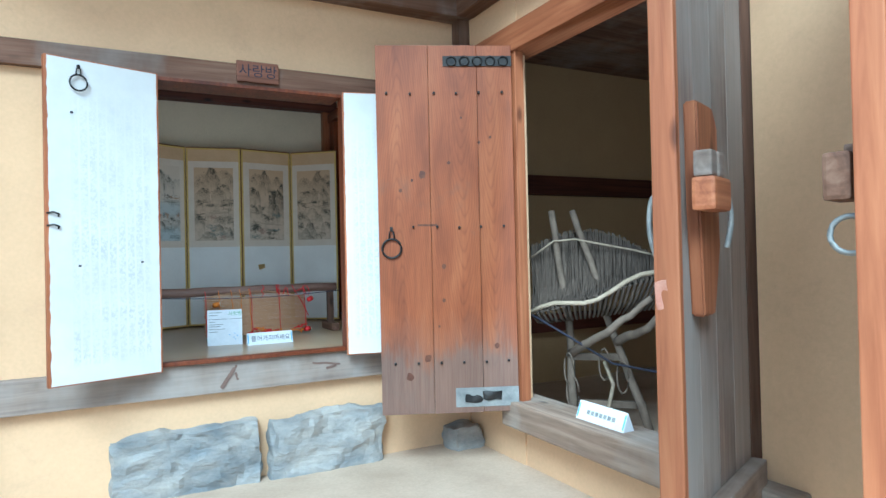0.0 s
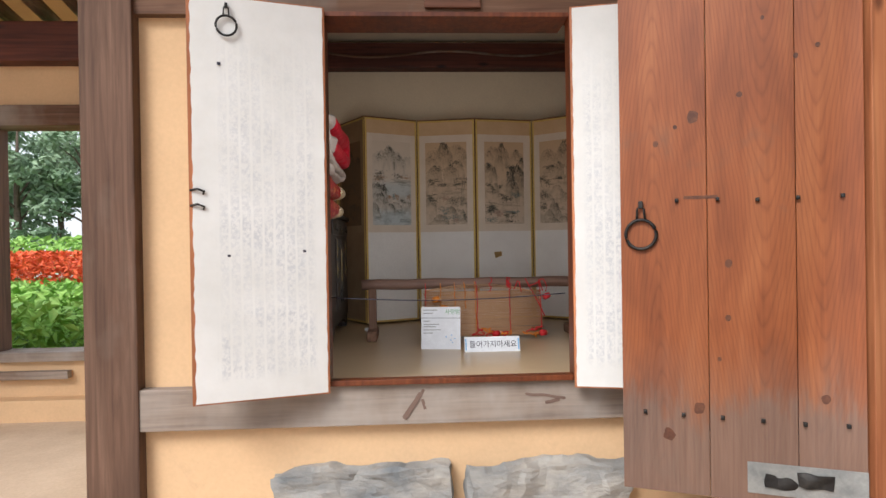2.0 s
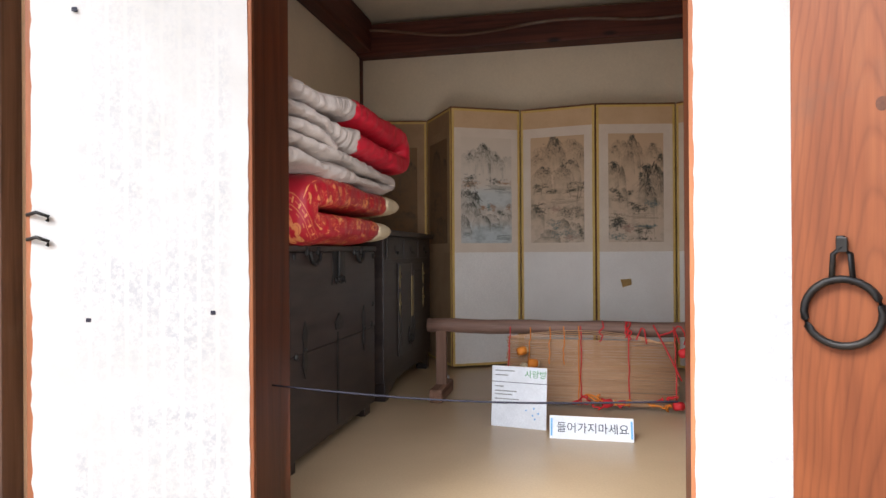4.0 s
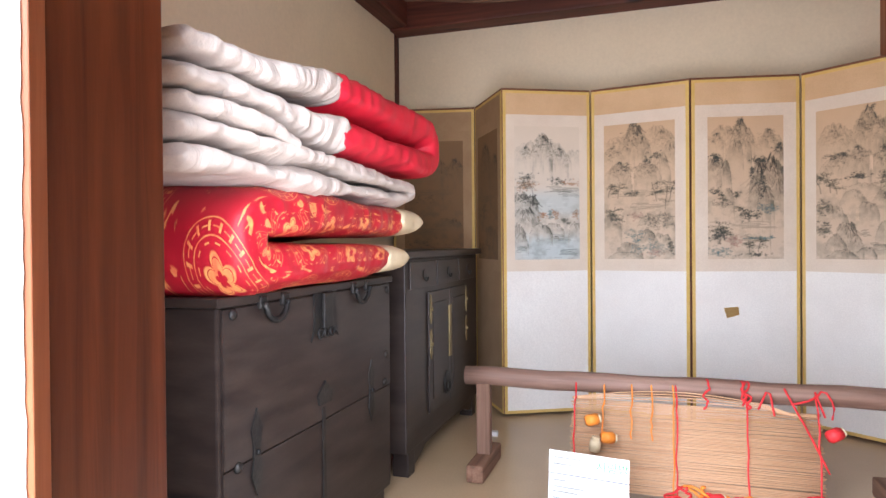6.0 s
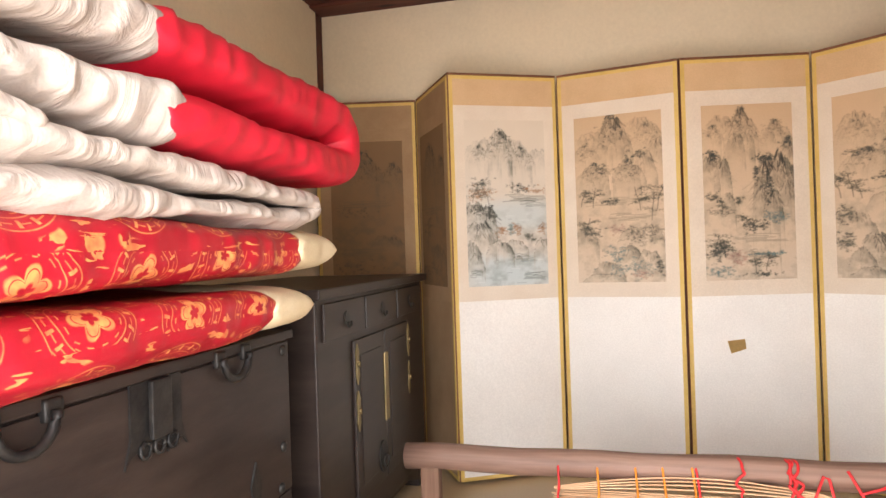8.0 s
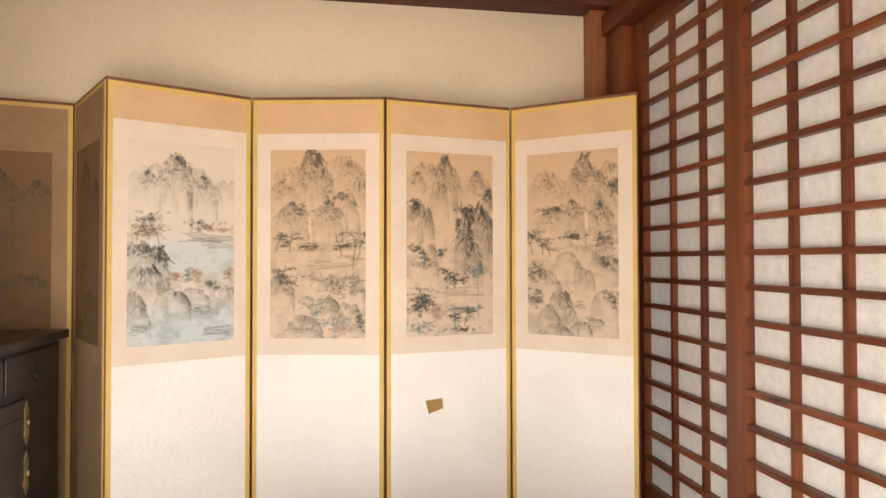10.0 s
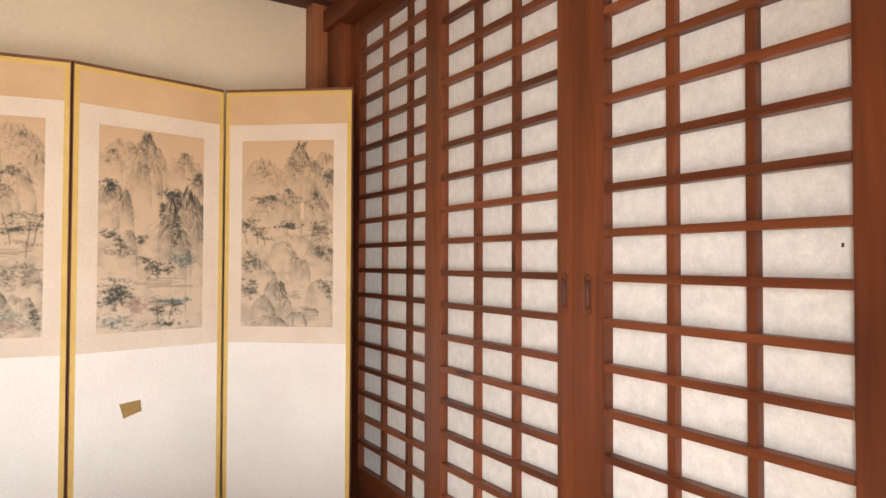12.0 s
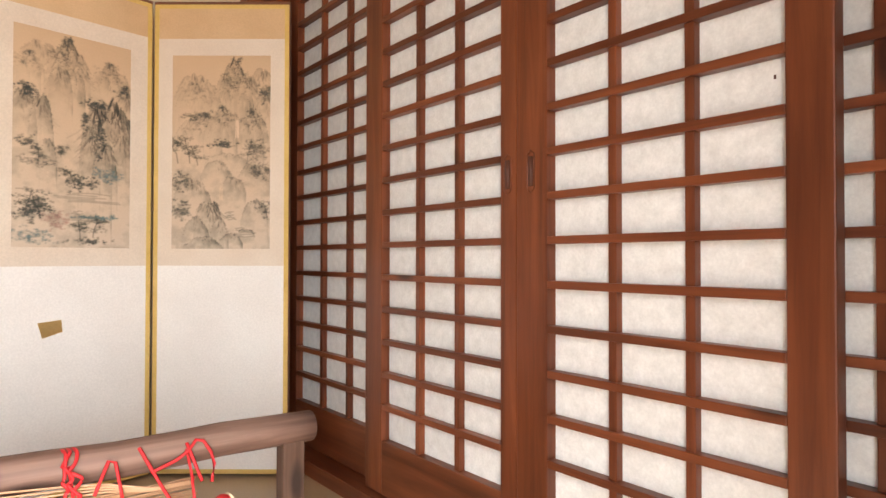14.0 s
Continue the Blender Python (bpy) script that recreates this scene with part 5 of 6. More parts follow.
# ---- quilts ----
def folded(path, a, seed, wrinkle=0.012, pucker=0.010, e=0.5, m=76, step=0.011, round0=True, round1=True):
    """A thick cloth layer, half a width a, laid along a line of (y, z, half thickness) and bending with it."""
    pts = soften([tuple(p) for p in path], 3)
    ln = [0.0]
    for p, q in zip(pts, pts[1:]):
        ln.append(ln[-1] + math.hypot(q[0] - p[0], q[1] - p[1]))
    total = ln[-1]
    n = int(total / step)
    line = [tuple(np.interp(total * i / n, ln, [p[c] for p in pts]) for c in range(3)) for i in range(n + 1)]
    bm = bmesh.new()
    uv = bm.loops.layers.uv.new("cloth")
    rings, info = [], {}
    for i, (y, z, h) in enumerate(line):
        p, q = line[max(0, i - 2)], line[min(n, i + 2)]
        t = Vector((0, q[0] - p[0], q[1] - p[1])).normalized()
        nr = Vector((0, -t.z, t.y))
        s_ = total * i / n
        end = min(s_ if round0 else 9.0, total - s_ if round1 else 9.0) / (h * 0.9)
        sh = math.sqrt(max(0.0004, 1 - (1 - min(1.0, end)) ** 2))
        ring = []
        around = 0.0
        last = None
        for k in range(m):
            th = math.tau * k / m
            c, q2 = math.cos(th), math.sin(th)
            x = a * math.copysign(abs(c) ** e, c)
            w = h * math.copysign(abs(q2) ** (e * 1.25), q2) * sh
            co = Vector((x, y, z)) + nr * w
            f = noise.noise(Vector((x * 4.0 + seed, s_ * 3.2, q2 * 1.3 + seed)))
            rid = 1 - 2.0 * abs(noise.noise(Vector((x * 5 + s_ * 5 + seed, s_ * 11 - x * 6, q2 * 0.8))))
            rid2 = 1 - 2.0 * abs(noise.noise(Vector((x * 11 - s_ * 7, s_ * 30 + seed, q2 * 1.4 + seed))))
            edge = 0.35 + 0.65 * abs(c) ** 2
            out = (Vector((c * 0.9, 0, 0)) + nr * q2 * 0.9)
            co += out * (wrinkle * f + pucker * edge * (0.7 * rid + 0.3 * rid2 - 0.35)) * sh
            if last is not None:
                around += (co - last).length
            last = co.copy()
            vert = bm.verts.new(co)
            info[vert] = (s_, around)
            ring.append(vert)
        rings.append(ring)
    for i in range(n):
        for k in range(m):
            f = bm.faces.new((rings[i][k], rings[i][(k + 1) % m], rings[i + 1][(k + 1) % m], rings[i + 1][k]))
            for lp_ in f.loops:
                su, sv = info[lp_.vert]
                if k == m - 1 and sv == 0.0:
                    sv = info[rings[i][m - 1]][1] + 0.02
                lp_[uv].uv = (su, sv)
    bm.faces.new(rings[0])
    bm.faces.new(rings[-1][::-1])
    bmesh.ops.recalc_face_normals(bm, faces=bm.faces[:])
    return bm


def lay(parent, name, base, path, a, seed, material, label="", x=0.0, **kw):
    """Adds one layer of cloth to a quilt; the path is in the room's y and z."""
    return part(name, folded([(y - base[1], z - base[2], h) for y, z, h in path], a, seed, **kw), material, parent, label, True, pose(x, 0, 0))


QB = (-0.215, 4.10, 1.412)
bro = thing("brocade_quilt", pose(*QB, 0.6), "red and gold brocade quilt folded in two on the chest", "quilt")
lay(bro, "fold", QB, [(4.98, 1.470, 0.050), (4.70, 1.472, 0.056), (4.50, 1.475, 0.062), (4.37, 1.476, 0.066), (4.275, 1.476, 0.068), (4.245, 1.540, 0.068), (4.275, 1.604, 0.068), (4.37, 1.604, 0.068), (4.50, 1.603, 0.066), (4.80, 1.600, 0.058), (5.12, 1.595, 0.056)], 0.312, 1.0, BROCADE, wrinkle=0.018, pucker=0.009, e=0.42)
lay(bro, "cream_end", QB, [(4.95, 1.470, 0.050), (5.05, 1.470, 0.052), (5.13, 1.470, 0.046)], 0.322, 3.0, CREAM_CLOTH, "cream cotton end", wrinkle=0.006, pucker=0.005)
lay(bro, "cream_end", QB, [(5.08, 1.596, 0.054), (5.19, 1.596, 0.056), (5.275, 1.594, 0.050)], 0.322, 4.0, CREAM_CLOTH, "cream cotton end", wrinkle=0.006, pucker=0.005)
QW = (-0.215, 4.05, 1.655)
wq = thing("white_quilt", pose(*QW), "folded white cotton quilt lying on the brocade quilt", "quilt")
lay(wq, "fold", QW, [(4.00, 1.690, 0.028), (4.20, 1.690, 0.031), (4.60, 1.686, 0.027), (5.05, 1.684, 0.026), (5.165, 1.684, 0.026), (5.165, 1.730, 0.026), (5.05, 1.735, 0.026), (4.60, 1.742, 0.028), (4.36, 1.742, 0.030), (4.20, 1.750, 0.028), (4.00, 1.752, 0.028)], 0.325, 5.0, WHITE_CLOTH, wrinkle=0.034, pucker=0.013)
lay(wq, "flap", QW, [(4.00, 1.800, 0.022), (4.15, 1.802, 0.026), (4.28, 1.790, 0.026), (4.39, 1.765, 0.022)], 0.335, 6.0, WHITE_CLOTH, "folded-back white flap", wrinkle=0.034, pucker=0.014)
QR = (-0.20, 4.0, 1.80)
rq = thing("red_quilt", pose(*QR), "thick folded quilt, white outside with a red silk end", "quilt")
lay(rq, "fold", QR, [(3.98, 1.842, 0.024), (4.20, 1.842, 0.028), (4.36, 1.828, 0.046), (4.48, 1.826, 0.058), (4.67, 1.824, 0.056)], 0.33, 7.0, WHITE_CLOTH, "white cotton cover", wrinkle=0.036, pucker=0.015)
lay(rq, "fold", QR, [(3.98, 1.892, 0.026), (4.20, 1.905, 0.034), (4.42, 1.935, 0.048), (4.63, 1.948, 0.056)], 0.325, 8.0, WHITE_CLOTH, "white cotton cover", wrinkle=0.034, pucker=0.014)
lay(rq, "red_end", QR, [(4.60, 1.826, 0.055), (4.90, 1.822, 0.058), (5.20, 1.824, 0.060), (5.375, 1.826, 0.060), (5.375, 1.945, 0.060), (5.20, 1.950, 0.062), (4.90, 1.956, 0.062), (4.57, 1.950, 0.056)], 0.328, 11.0, RED_CLOTH, "crimson silk end", wrinkle=0.020, pucker=0.012)

# ---- weaving frame, blind, card and sign ----
wf = thing("weaving_frame", pose(0.98, 5.575, 0.6), "low timber frame with a round bar for weaving blinds", "weaving frame")
part("bar", tube([(-0.80 + 1.575 * k / 14, 0.004 * math.sin(k), 0.385 + 0.003 * math.sin(k * 1.7)) for k in range(15)], 0.038, 14), RAIL_WOOD, wf, "worn round wooden bar", True)
for x in (-0.725, 0.72):
    leg = part("leg", boxes((x - 0.028, x + 0.028, -0.022, 0.022, 0.07, 0.375), bevel=0.005), OLD_Z, wf)
    part("foot", boxes((x - 0.035, x + 0.035, -0.16, 0.16, 0.0, 0.07), bevel=0.012), OLD_Y, leg)

bl = thing("bamboo_blind", pose(1.035, 5.545, 0.62), "half-woven bamboo blind with red and orange cords, hanging on the frame", "blind")
rnd = random.Random(5)
slat = mesh_of("slat", tube([(-0.415, 0, 0), (0, 0, 0), (0.415, 0, 0)], 0.0023, 5), True)
for k in range(72):
    t = k / 71
    part("slat", slat, STRAW, bl, at=pose(rnd.uniform(-0.008, 0.008), -0.055 - 0.05 * (1 - t) + 0.035 * t ** 3 + rnd.uniform(-0.002, 0.002), 0.004 + 0.306 * t, 0, rnd.uniform(-0.22, 0.22), rnd.uniform(-0.3, 0.3)))
for k, rise in enumerate((0.012, 0.022, 0.030, 0.038)):
    part("bowed_slat", tube([(-0.415 + 0.083 * q, -0.032 + 0.010 * math.sin(math.pi * q / 10), 0.314 + 0.002 * k + rise * math.sin(math.pi * min(1.0, q / 9.0)) - 0.012 * (q > 8)) for q in range(11)], 0.0023, 5), STRAW, bl, "loose slat bowed upwards", True)


def cord_drop(x, material, top=0.37, bottom=0.0, wob=0.004):
    pts = [(x, 0.045, top - 0.035), (x, 0.03, top + 0.018), (x, -0.005, top + 0.008), (x + wob, -0.045, top - 0.05)]
    pts += [(x + rnd.uniform(-wob, wob), -0.115 + 0.05 * j / 7, bottom + (top - 0.06 - bottom) * j / 7) for j in range(7, -1, -1)]
    part("cord", tube(soften(pts, 1), 0.0030, 6), material, bl, smooth=True)


for x, mtl in ((-0.405, RED_CORD), (-0.055, ORANGE_CORD), (-0.045, RED_CORD), (0.185, RED_CORD), (0.405, RED_CORD)):
    cord_drop(x, mtl)
for x in (-0.30, -0.20, -0.13):
    cord_drop(x, ORANGE_CORD, 0.37, 0.20)
for x, drop in ((0.06, 0.075), (0.175, 0.06), (0.185, 0.055), (0.195, 0.065)):
    pts = [(x, 0.04, 0.398), (x + 0.006, 0.0, 0.404)]
    for j in range(9):
        pts.append((x + rnd.uniform(-0.014, 0.014), -0.018 - 0.003 * j + rnd.uniform(-0.004, 0.004), 0.385 - drop * j / 8 + rnd.uniform(-0.006, 0.006)))
    part("knotted_cord", tube(soften(pts), 0.0036, 6), RED_CORD, bl, "red cord knotted round the bar", True)
for line in ([(0.225, 0.318), (0.262, 0.396), (0.275, 0.300)], [(0.31, 0.392), (0.345, 0.318), (0.365, 0.275), (0.432, 0.130)], [(0.33, 0.340), (0.40, 0.360), (0.432, 0.398), (0.462, 0.345), (0.45, 0.300)], [(0.405, 0.385), (0.43, 0.305)]):
    part("slack_cord", tube(soften([(x, -0.014 - 0.35 * max(0.0, 0.385 - z) * (z > 0.29) - (0.075 if z <= 0.29 else 0.0), z) for x, z in line], 1), 0.0036, 6), RED_CORD, bl, "slack red cord tied to the bar", True)
spool = mesh_of("spool", tube([(0, 0, -0.024), (0, 0, -0.018), (0, 0, -0.0179), (0, 0, 0.0179), (0, 0, 0.018), (0, 0, 0.024)], 0.02, 12, radii=[0.017, 0.017, 0.021, 0.021, 0.017, 0.017]), True)
disc = mesh_of("spool_end", tube([(0, 0, 0.0245), (0, 0, 0.030)], 0.016, 12))
for x, z, mtl, r in ((-0.335, 0.265, ORANGE_CORD, 80), (-0.325, 0.175, CREAM_CLOTH, 10), (-0.280, 0.205, ORANGE_CORD, 95), (0.435, 0.275, RED_CORD, 70), (0.41, 0.02, RED_CORD, 90), (0.08, 0.02, RED_CORD, 85)):
    sp = part("spool", spool.copy(), mtl, bl, "thread spool", at=pose(x, -0.135, z, 0, r, 20))
    part("spool_end", disc, CREAM_CLOTH, sp)
for k in range(7):
    x = 0.0 + rnd.uniform(-0.05, 0.30)
    pts = [(x, -0.12, 0.03)]
    for j in range(14):
        px, py, pz = pts[-1]
        pts.append((min(0.42, max(-0.12, px + rnd.uniform(-0.03, 0.04))), -0.13 + rnd.uniform(-0.02, 0.02), min(0.06, max(-0.012, pz + rnd.uniform(-0.02, 0.02)))))
    part("loose_cord", tube(soften(pts), 0.0042, 6), RED_CORD if k % 3 else ORANGE_CORD, bl, "tangled red cord", True)

card = thing("info_card", pose(0.712, 5.05, 0.6, -6, 0, -9), "white printed information card standing on the floor", "card")
part("sheet", boxes((-0.125, 0.125, -0.002, 0.002, 0, 0.268), bevel=0.0006), WHITE_CARD, card)
words("title", "사랑방", 0.036, GREEN_INK, card, pose(0.075, -0.003, 0.235, 90, 0, 0))
for k, (x, z, wd) in enumerate(((-0.11, 0.245, 0.09), (-0.11, 0.225, 0.06), (-0.11, 0.175, 0.04), (-0.11, 0.155, 0.10), (-0.11, 0.140, 0.08), (-0.11, 0.120, 0.11), (-0.11, 0.100, 0.06))):
    part("print_line", boxes((x, x + wd, -0.0028, -0.0021, z, z + 0.005)), ZINC, card)
part("fold_line", boxes((-0.125, 0.125, -0.0028, -0.0021, 0.196, 0.1985)), INK, card)
for x, z in ((0.03, 0.075), (0.065, 0.085), (0.06, 0.055), (0.085, 0.065), (0.07, 0.04)):
    part("print_mark", boxes((x, x + 0.008, -0.0028, -0.0021, z, z + 0.007)), BLUE_INK, card)


def tent_sign(m, label, text):
    s = thing("tent_sign", m, label, "sign", "folded paper signs")
    bm = bmesh.new()
    w = 0.171
    vs = [bm.verts.new(p) for p in ((-w, -0.035, 0), (w, -0.035, 0), (w, 0.035, 0), (-w, 0.035, 0), (-w, 0, 0.088), (w, 0, 0.088))]
    for f in ((0, 1, 5, 4), (2, 3, 4, 5), (1, 2, 5), (3, 0, 4), (3, 2, 1, 0)):
        bm.faces.new([vs[i] for i in f])
    body = part("folded_sheet", bm, WHITE_CARD, s)
    tilt = 90 - math.degrees(math.atan2(0.035, 0.088))
    if text:
        words("lettering", text, 0.046, INK, s, pose(0.005, -0.0195, 0.042, tilt, 0, 0))
    else:
        for k in range(7):
            part("print_mark", boxes((-0.10 + 0.03 * k, -0.078 + 0.03 * k, -0.0006, 0.0008, -0.011, 0.011)), ZINC, s, at=pose(0, -0.0195, 0.042, tilt - 90, 0, 0))
    part("print_band", boxes((-w + 0.004, -w + 0.012, -0.001, 0.001, -0.036, 0.036)), BLUE_INK, s, "blue edge band", at=pose(0, -0.0185, 0.044, tilt - 90, 0, 0))
    part("print_band", boxes((w - 0.012, w - 0.004, -0.001, 0.001, -0.036, 0.036)), BLUE_INK, s, "blue edge band", at=pose(0, -0.0185, 0.044, tilt - 90, 0, 0))
    return s


tent_sign(pose(1.025, 4.955, 0.6, 0, 0, 0), "white folded paper sign with black lettering on the room floor", "들어가지마세요")
tent_sign(pose(2.115, 2.46, 0.39, 0, 0, -90), "white folded paper sign lying on the barn sill", "")

# ---- barn: carrying frame with its basket ----
jg = thing("carrying_frame", pose(2.72, 3.20, 0.05, 0, 0, -41.7), "old forked carrying frame holding a wicker basket, tied with straw rope", "carrying frame")


def bent(pts, r0, r1, wob, seed):
    out, rad = [], []
    n = 14
    for k in range(n + 1):
        t = k / n * (len(pts) - 1)
        i = min(int(t), len(pts) - 2)
        p = Vector(pts[i]).lerp(Vector(pts[i + 1]), t - i)
        p += noise.noise_vector(Vector((seed, k * 0.45, 0))) * wob
        out.append(tuple(p))
        rad.append(r0 + (r1 - r0) * k / n)
    return tube(out, r0, 8, radii=rad)


for k, (pts, r0, r1) in enumerate((([(-0.13, -0.12, 0.0), (-0.16, 0.0, 0.60), (-0.27, 0.14, 1.47)], 0.028, 0.022), ([(0.34, -0.10, 0.0), (0.12, 0.0, 0.66), (-0.14, 0.14, 1.48)], 0.028, 0.022))):
    part("pole", bent(pts, r0, r1, 0.02, k * 4.0), POLE, jg, "worn branch pole", True)
for k, pts in enumerate(([(-0.15, -0.02, 0.55), (0.05, -0.28, 0.70), (0.32, -0.42, 0.92)], [(0.12, -0.02, 0.62), (0.32, -0.26, 0.74), (0.58, -0.40, 1.05)])):
    part("prong", bent(pts, 0.030, 0.018, 0.02, 9.0 + k), POLE, jg, "forked branch prong", True)
for z, x0, x1 in ((0.52, -0.17, 0.18), (0.22, -0.15, 0.30)):
    part("crossbar", boxes((x0, x1, -0.03, 0.01, z - 0.022, z + 0.022), bevel=0.005), POLE, jg, "flat crossbar")
basket = part("basket", tube([(-0.40 + 1.0 * k / 12, -0.22 - 0.10 * math.sin(math.pi * k / 12), 0.82 + 0.33 * (k / 12) ** 1.2 + 0.03 * math.sin(k)) for k in range(13)], 0.014, 8), ROPE, jg, "pale straw rope along the basket rim", True)
rnd = random.Random(9)
for k in range(210):
    t = k / 209
    front = Vector((-0.40 + 1.0 * t, -0.22 - 0.10 * math.sin(math.pi * t), 0.82 + 0.33 * t ** 1.2))
    back = Vector((-0.42 + 1.05 * t, 0.16 + 0.06 * math.sin(math.pi * t), 1.24 + 0.14 * math.sin(math.pi * min(1, t * 1.3)) - 0.10 * t))
    mid = front.lerp(back, 0.5) + Vector((0, 0.13, -0.10))
    j = [Vector((rnd.uniform(-0.008, 0.008), rnd.uniform(-0.006, 0.006), rnd.uniform(-0.012, 0.012))) for _ in range(4)]
    part("rib", tube([front + j[0], front.lerp(mid, 0.5) + j[1] + Vector((0, 0.06, -0.03)), mid + j[2], back + j[3]], 0.0036, 5), WICKER, basket)
for k in range(30):
    t = k / 29
    front = Vector((-0.38 + 0.95 * t, -0.22 - 0.10 * math.sin(math.pi * t), 0.82 + 0.31 * t ** 1.2))
    foot = Vector((-0.32 + 0.75 * t, -0.05, 0.74 + 0.10 * t))
    part("rib", tube([front, front.lerp(foot, 0.5) + Vector((0, -0.03, -0.02 + rnd.uniform(-0.01, 0.01))), foot], 0.010, 5), WICKER, basket)
bm = bmesh.new()
rows_ = []
for k in range(25):
    t = k / 24
    front = Vector((-0.40 + 1.0 * t, -0.20 - 0.10 * math.sin(math.pi * t), 0.81 + 0.33 * t ** 1.2))
    back = Vector((-0.42 + 1.05 * t, 0.18 + 0.06 * math.sin(math.pi * t), 1.23 + 0.14 * math.sin(math.pi * min(1, t * 1.3)) - 0.10 * t))
    mid = front.lerp(back, 0.5) + Vector((0, 0.15, -0.10))
    rows_.append([bm.verts.new(p) for p in (front, front.lerp(mid, 0.5) + Vector((0, 0.06, -0.03)), mid, back)])
for a, b in zip(rows_, rows_[1:]):
    for i in range(3):
        bm.faces.new((a[i], b[i], b[i + 1], a[i + 1]))
bmesh.ops.solidify(bm, geom=bm.faces[:], thickness=0.012)
part("weave", bm, WICKER, basket, "dark woven wicker", True)
for k, (x, z) in enumerate(((-0.17, 0.45), (0.05, 0.48), (0.16, 0.40), (-0.15, 0.30))):
    loop = [(x + 0.03 * math.cos(a * 0.5) * (1 + 0.1 * k), -0.06 - 0.012 * math.sin(a), z + 0.10 * math.sin(a * 0.5)) for a in range(13)]
    part("rope_loop", tube(loop, 0.006, 6), POLE, jg, "twisted straw rope loop", True)
part("rope", tube([(0.05, -0.06, 0.50), (0.10, -0.09, 0.36), (0.07, -0.09, 0.22), (0.10, -0.10, 0.06)], 0.013, 6), ROPE, jg, "hanging straw rope", True)
part("rope", tube([(-0.40, -0.22, 0.82), (-0.15, -0.16, 0.66), (0.10, -0.14, 0.50), (0.40, -0.10, 0.44), (0.70, 0.0, 0.46)], 0.008, 6), INK, jg, "dark cord across the frame", True)
part("rope", tube([(-0.42, 0.10, 1.16), (-0.26, 0.08, 1.27), (-0.12, 0.08, 1.28), (0.25, 0.12, 1.20), (0.62, 0.1, 1.10)], 0.007, 6), ROPE, jg, "thin straw rope round the horns", True)
wr = part("rope_coil", tube(circle((0, 0, 0), 0.075, "x", 20), 0.012, 6, True), ROPE, smooth=True)
wr.matrix_basis = pose(2.93, 4.66, 0.62, 0, 0, 60)
tagged(wr, "coil of straw rope hanging on the barn wall", "rope")

# ---- open hall beside the post ----
setting("hall_wall", boxes((-6.0, -2.62, 6.0, 6.14, 0.16, 2.9), (-1.12, -0.76, 6.0, 6.14, 0.16, 2.9), (-2.62, -1.12, 6.002, 6.138, 0.16, 0.44), (-2.62, -1.12, 6.002, 6.138, 2.36, 2.9)), PLASTER, "ochre clay plaster wall of the open hall", "wall")
setting("hall_plinth", boxes((-6.0, -0.82, 5.86, 6.2, -0.1, 0.16), bevel=0.01), PLASTER, "low clay plinth under the hall wall", "plinth")
setting("hall_window_sill", boxes((-2.62, -1.05, 5.95, 6.2, 0.43, 0.50), bevel=0.006), GREY_X, "weathered timber sill of the hall opening", "sill")
setting("hall_window_head", boxes((-2.62, -1.05, 5.95, 6.2, 2.205, 2.36), bevel=0.006), OLD_X, "brown timber head of the hall opening", "beam")
setting("hall_window_jamb", boxes((-2.68, -2.60, 5.96, 6.18, 0.50, 2.205), bevel=0.004), OLD_Z, "brown timber jamb of the hall opening", "jamb")
setting("hall_beam", boxes((-6.0, -0.76, 5.86, 6.1, 2.66, 2.96), bevel=0.02), RED_X, "dark brown beam over the hall wall", "beam")
setting("hall_wall_end", boxes((-6.12, -6.0, 2.5, 6.2, -0.1, 3.2)), PLASTER, "clay plaster end wall of the hall", "wall")
board = part("wall_board", boxes((-2.9, -2.05, 5.93, 5.995, 0.30, 0.36), bevel=0.006), GREY_X)
tagged(board, "short weathered board fixed under the hall opening", "board")
rafter = mesh_of("rafter", tube([(0, 6.3, 3.02), (0, 4.9, 3.30), (0, 3.0, 3.66)], 0.055, 10), True)
for k in range(18):
    r = part("rafter", rafter, OLD_Y, at=pose(-5.7 + 0.29 * k, 0, 0))
    tagged(r, "round dark rafter under the hall roof", "rafter", "hall rafters", "structure")
bm = bmesh.new()
vs = [bm.verts.new(p) for p in ((-6.1, 6.5, 3.06), (-0.6, 6.5, 3.06), (-0.6, 2.6, 3.83), (-6.1, 2.6, 3.83))]
bm.faces.new(vs)
bmesh.ops.solidify(bm, geom=bm.faces[:], thickness=-0.1)
setting("hall_roof", bm, PLASTER_SHADED, "clay underside of the hall roof", "roof")

# ---- garden beyond the hall ----
LEAF = plain("garden_leaf", (0.20, 0.42, 0.06), (0.36, 0.56, 0.14), 0.6, 3.0, 30, 0.1)
# far foliage green, paled so that its colour carries the distance haze
HAZY_TREE_LEAF = plain("hazy_tree_leaf", (0.18, 0.29, 0.17), (0.32, 0.42, 0.27), 0.7, 0.6, 12, 0.1)
FLOWER = plain("red_flower", (0.62, 0.07, 0.02), (0.82, 0.15, 0.04), 0.6, 3.0, 30, 0.1)
BARK = plain("bark", (0.07, 0.05, 0.035), (0.15, 0.11, 0.08), 0.95, 8, 40, 0.6)
FENCE = flat_mat("white_fence", (0.72, 0.72, 0.70), 0.6)
GLASS_WALL = plain("blue_grey_facade", (0.30, 0.38, 0.43), (0.42, 0.50, 0.55), 0.35, 2.0, 20, 0.05)
PALE_WALL = plain("pale_facade", (0.50, 0.54, 0.56), (0.60, 0.63, 0.65), 0.5, 2.0, 20, 0.05)
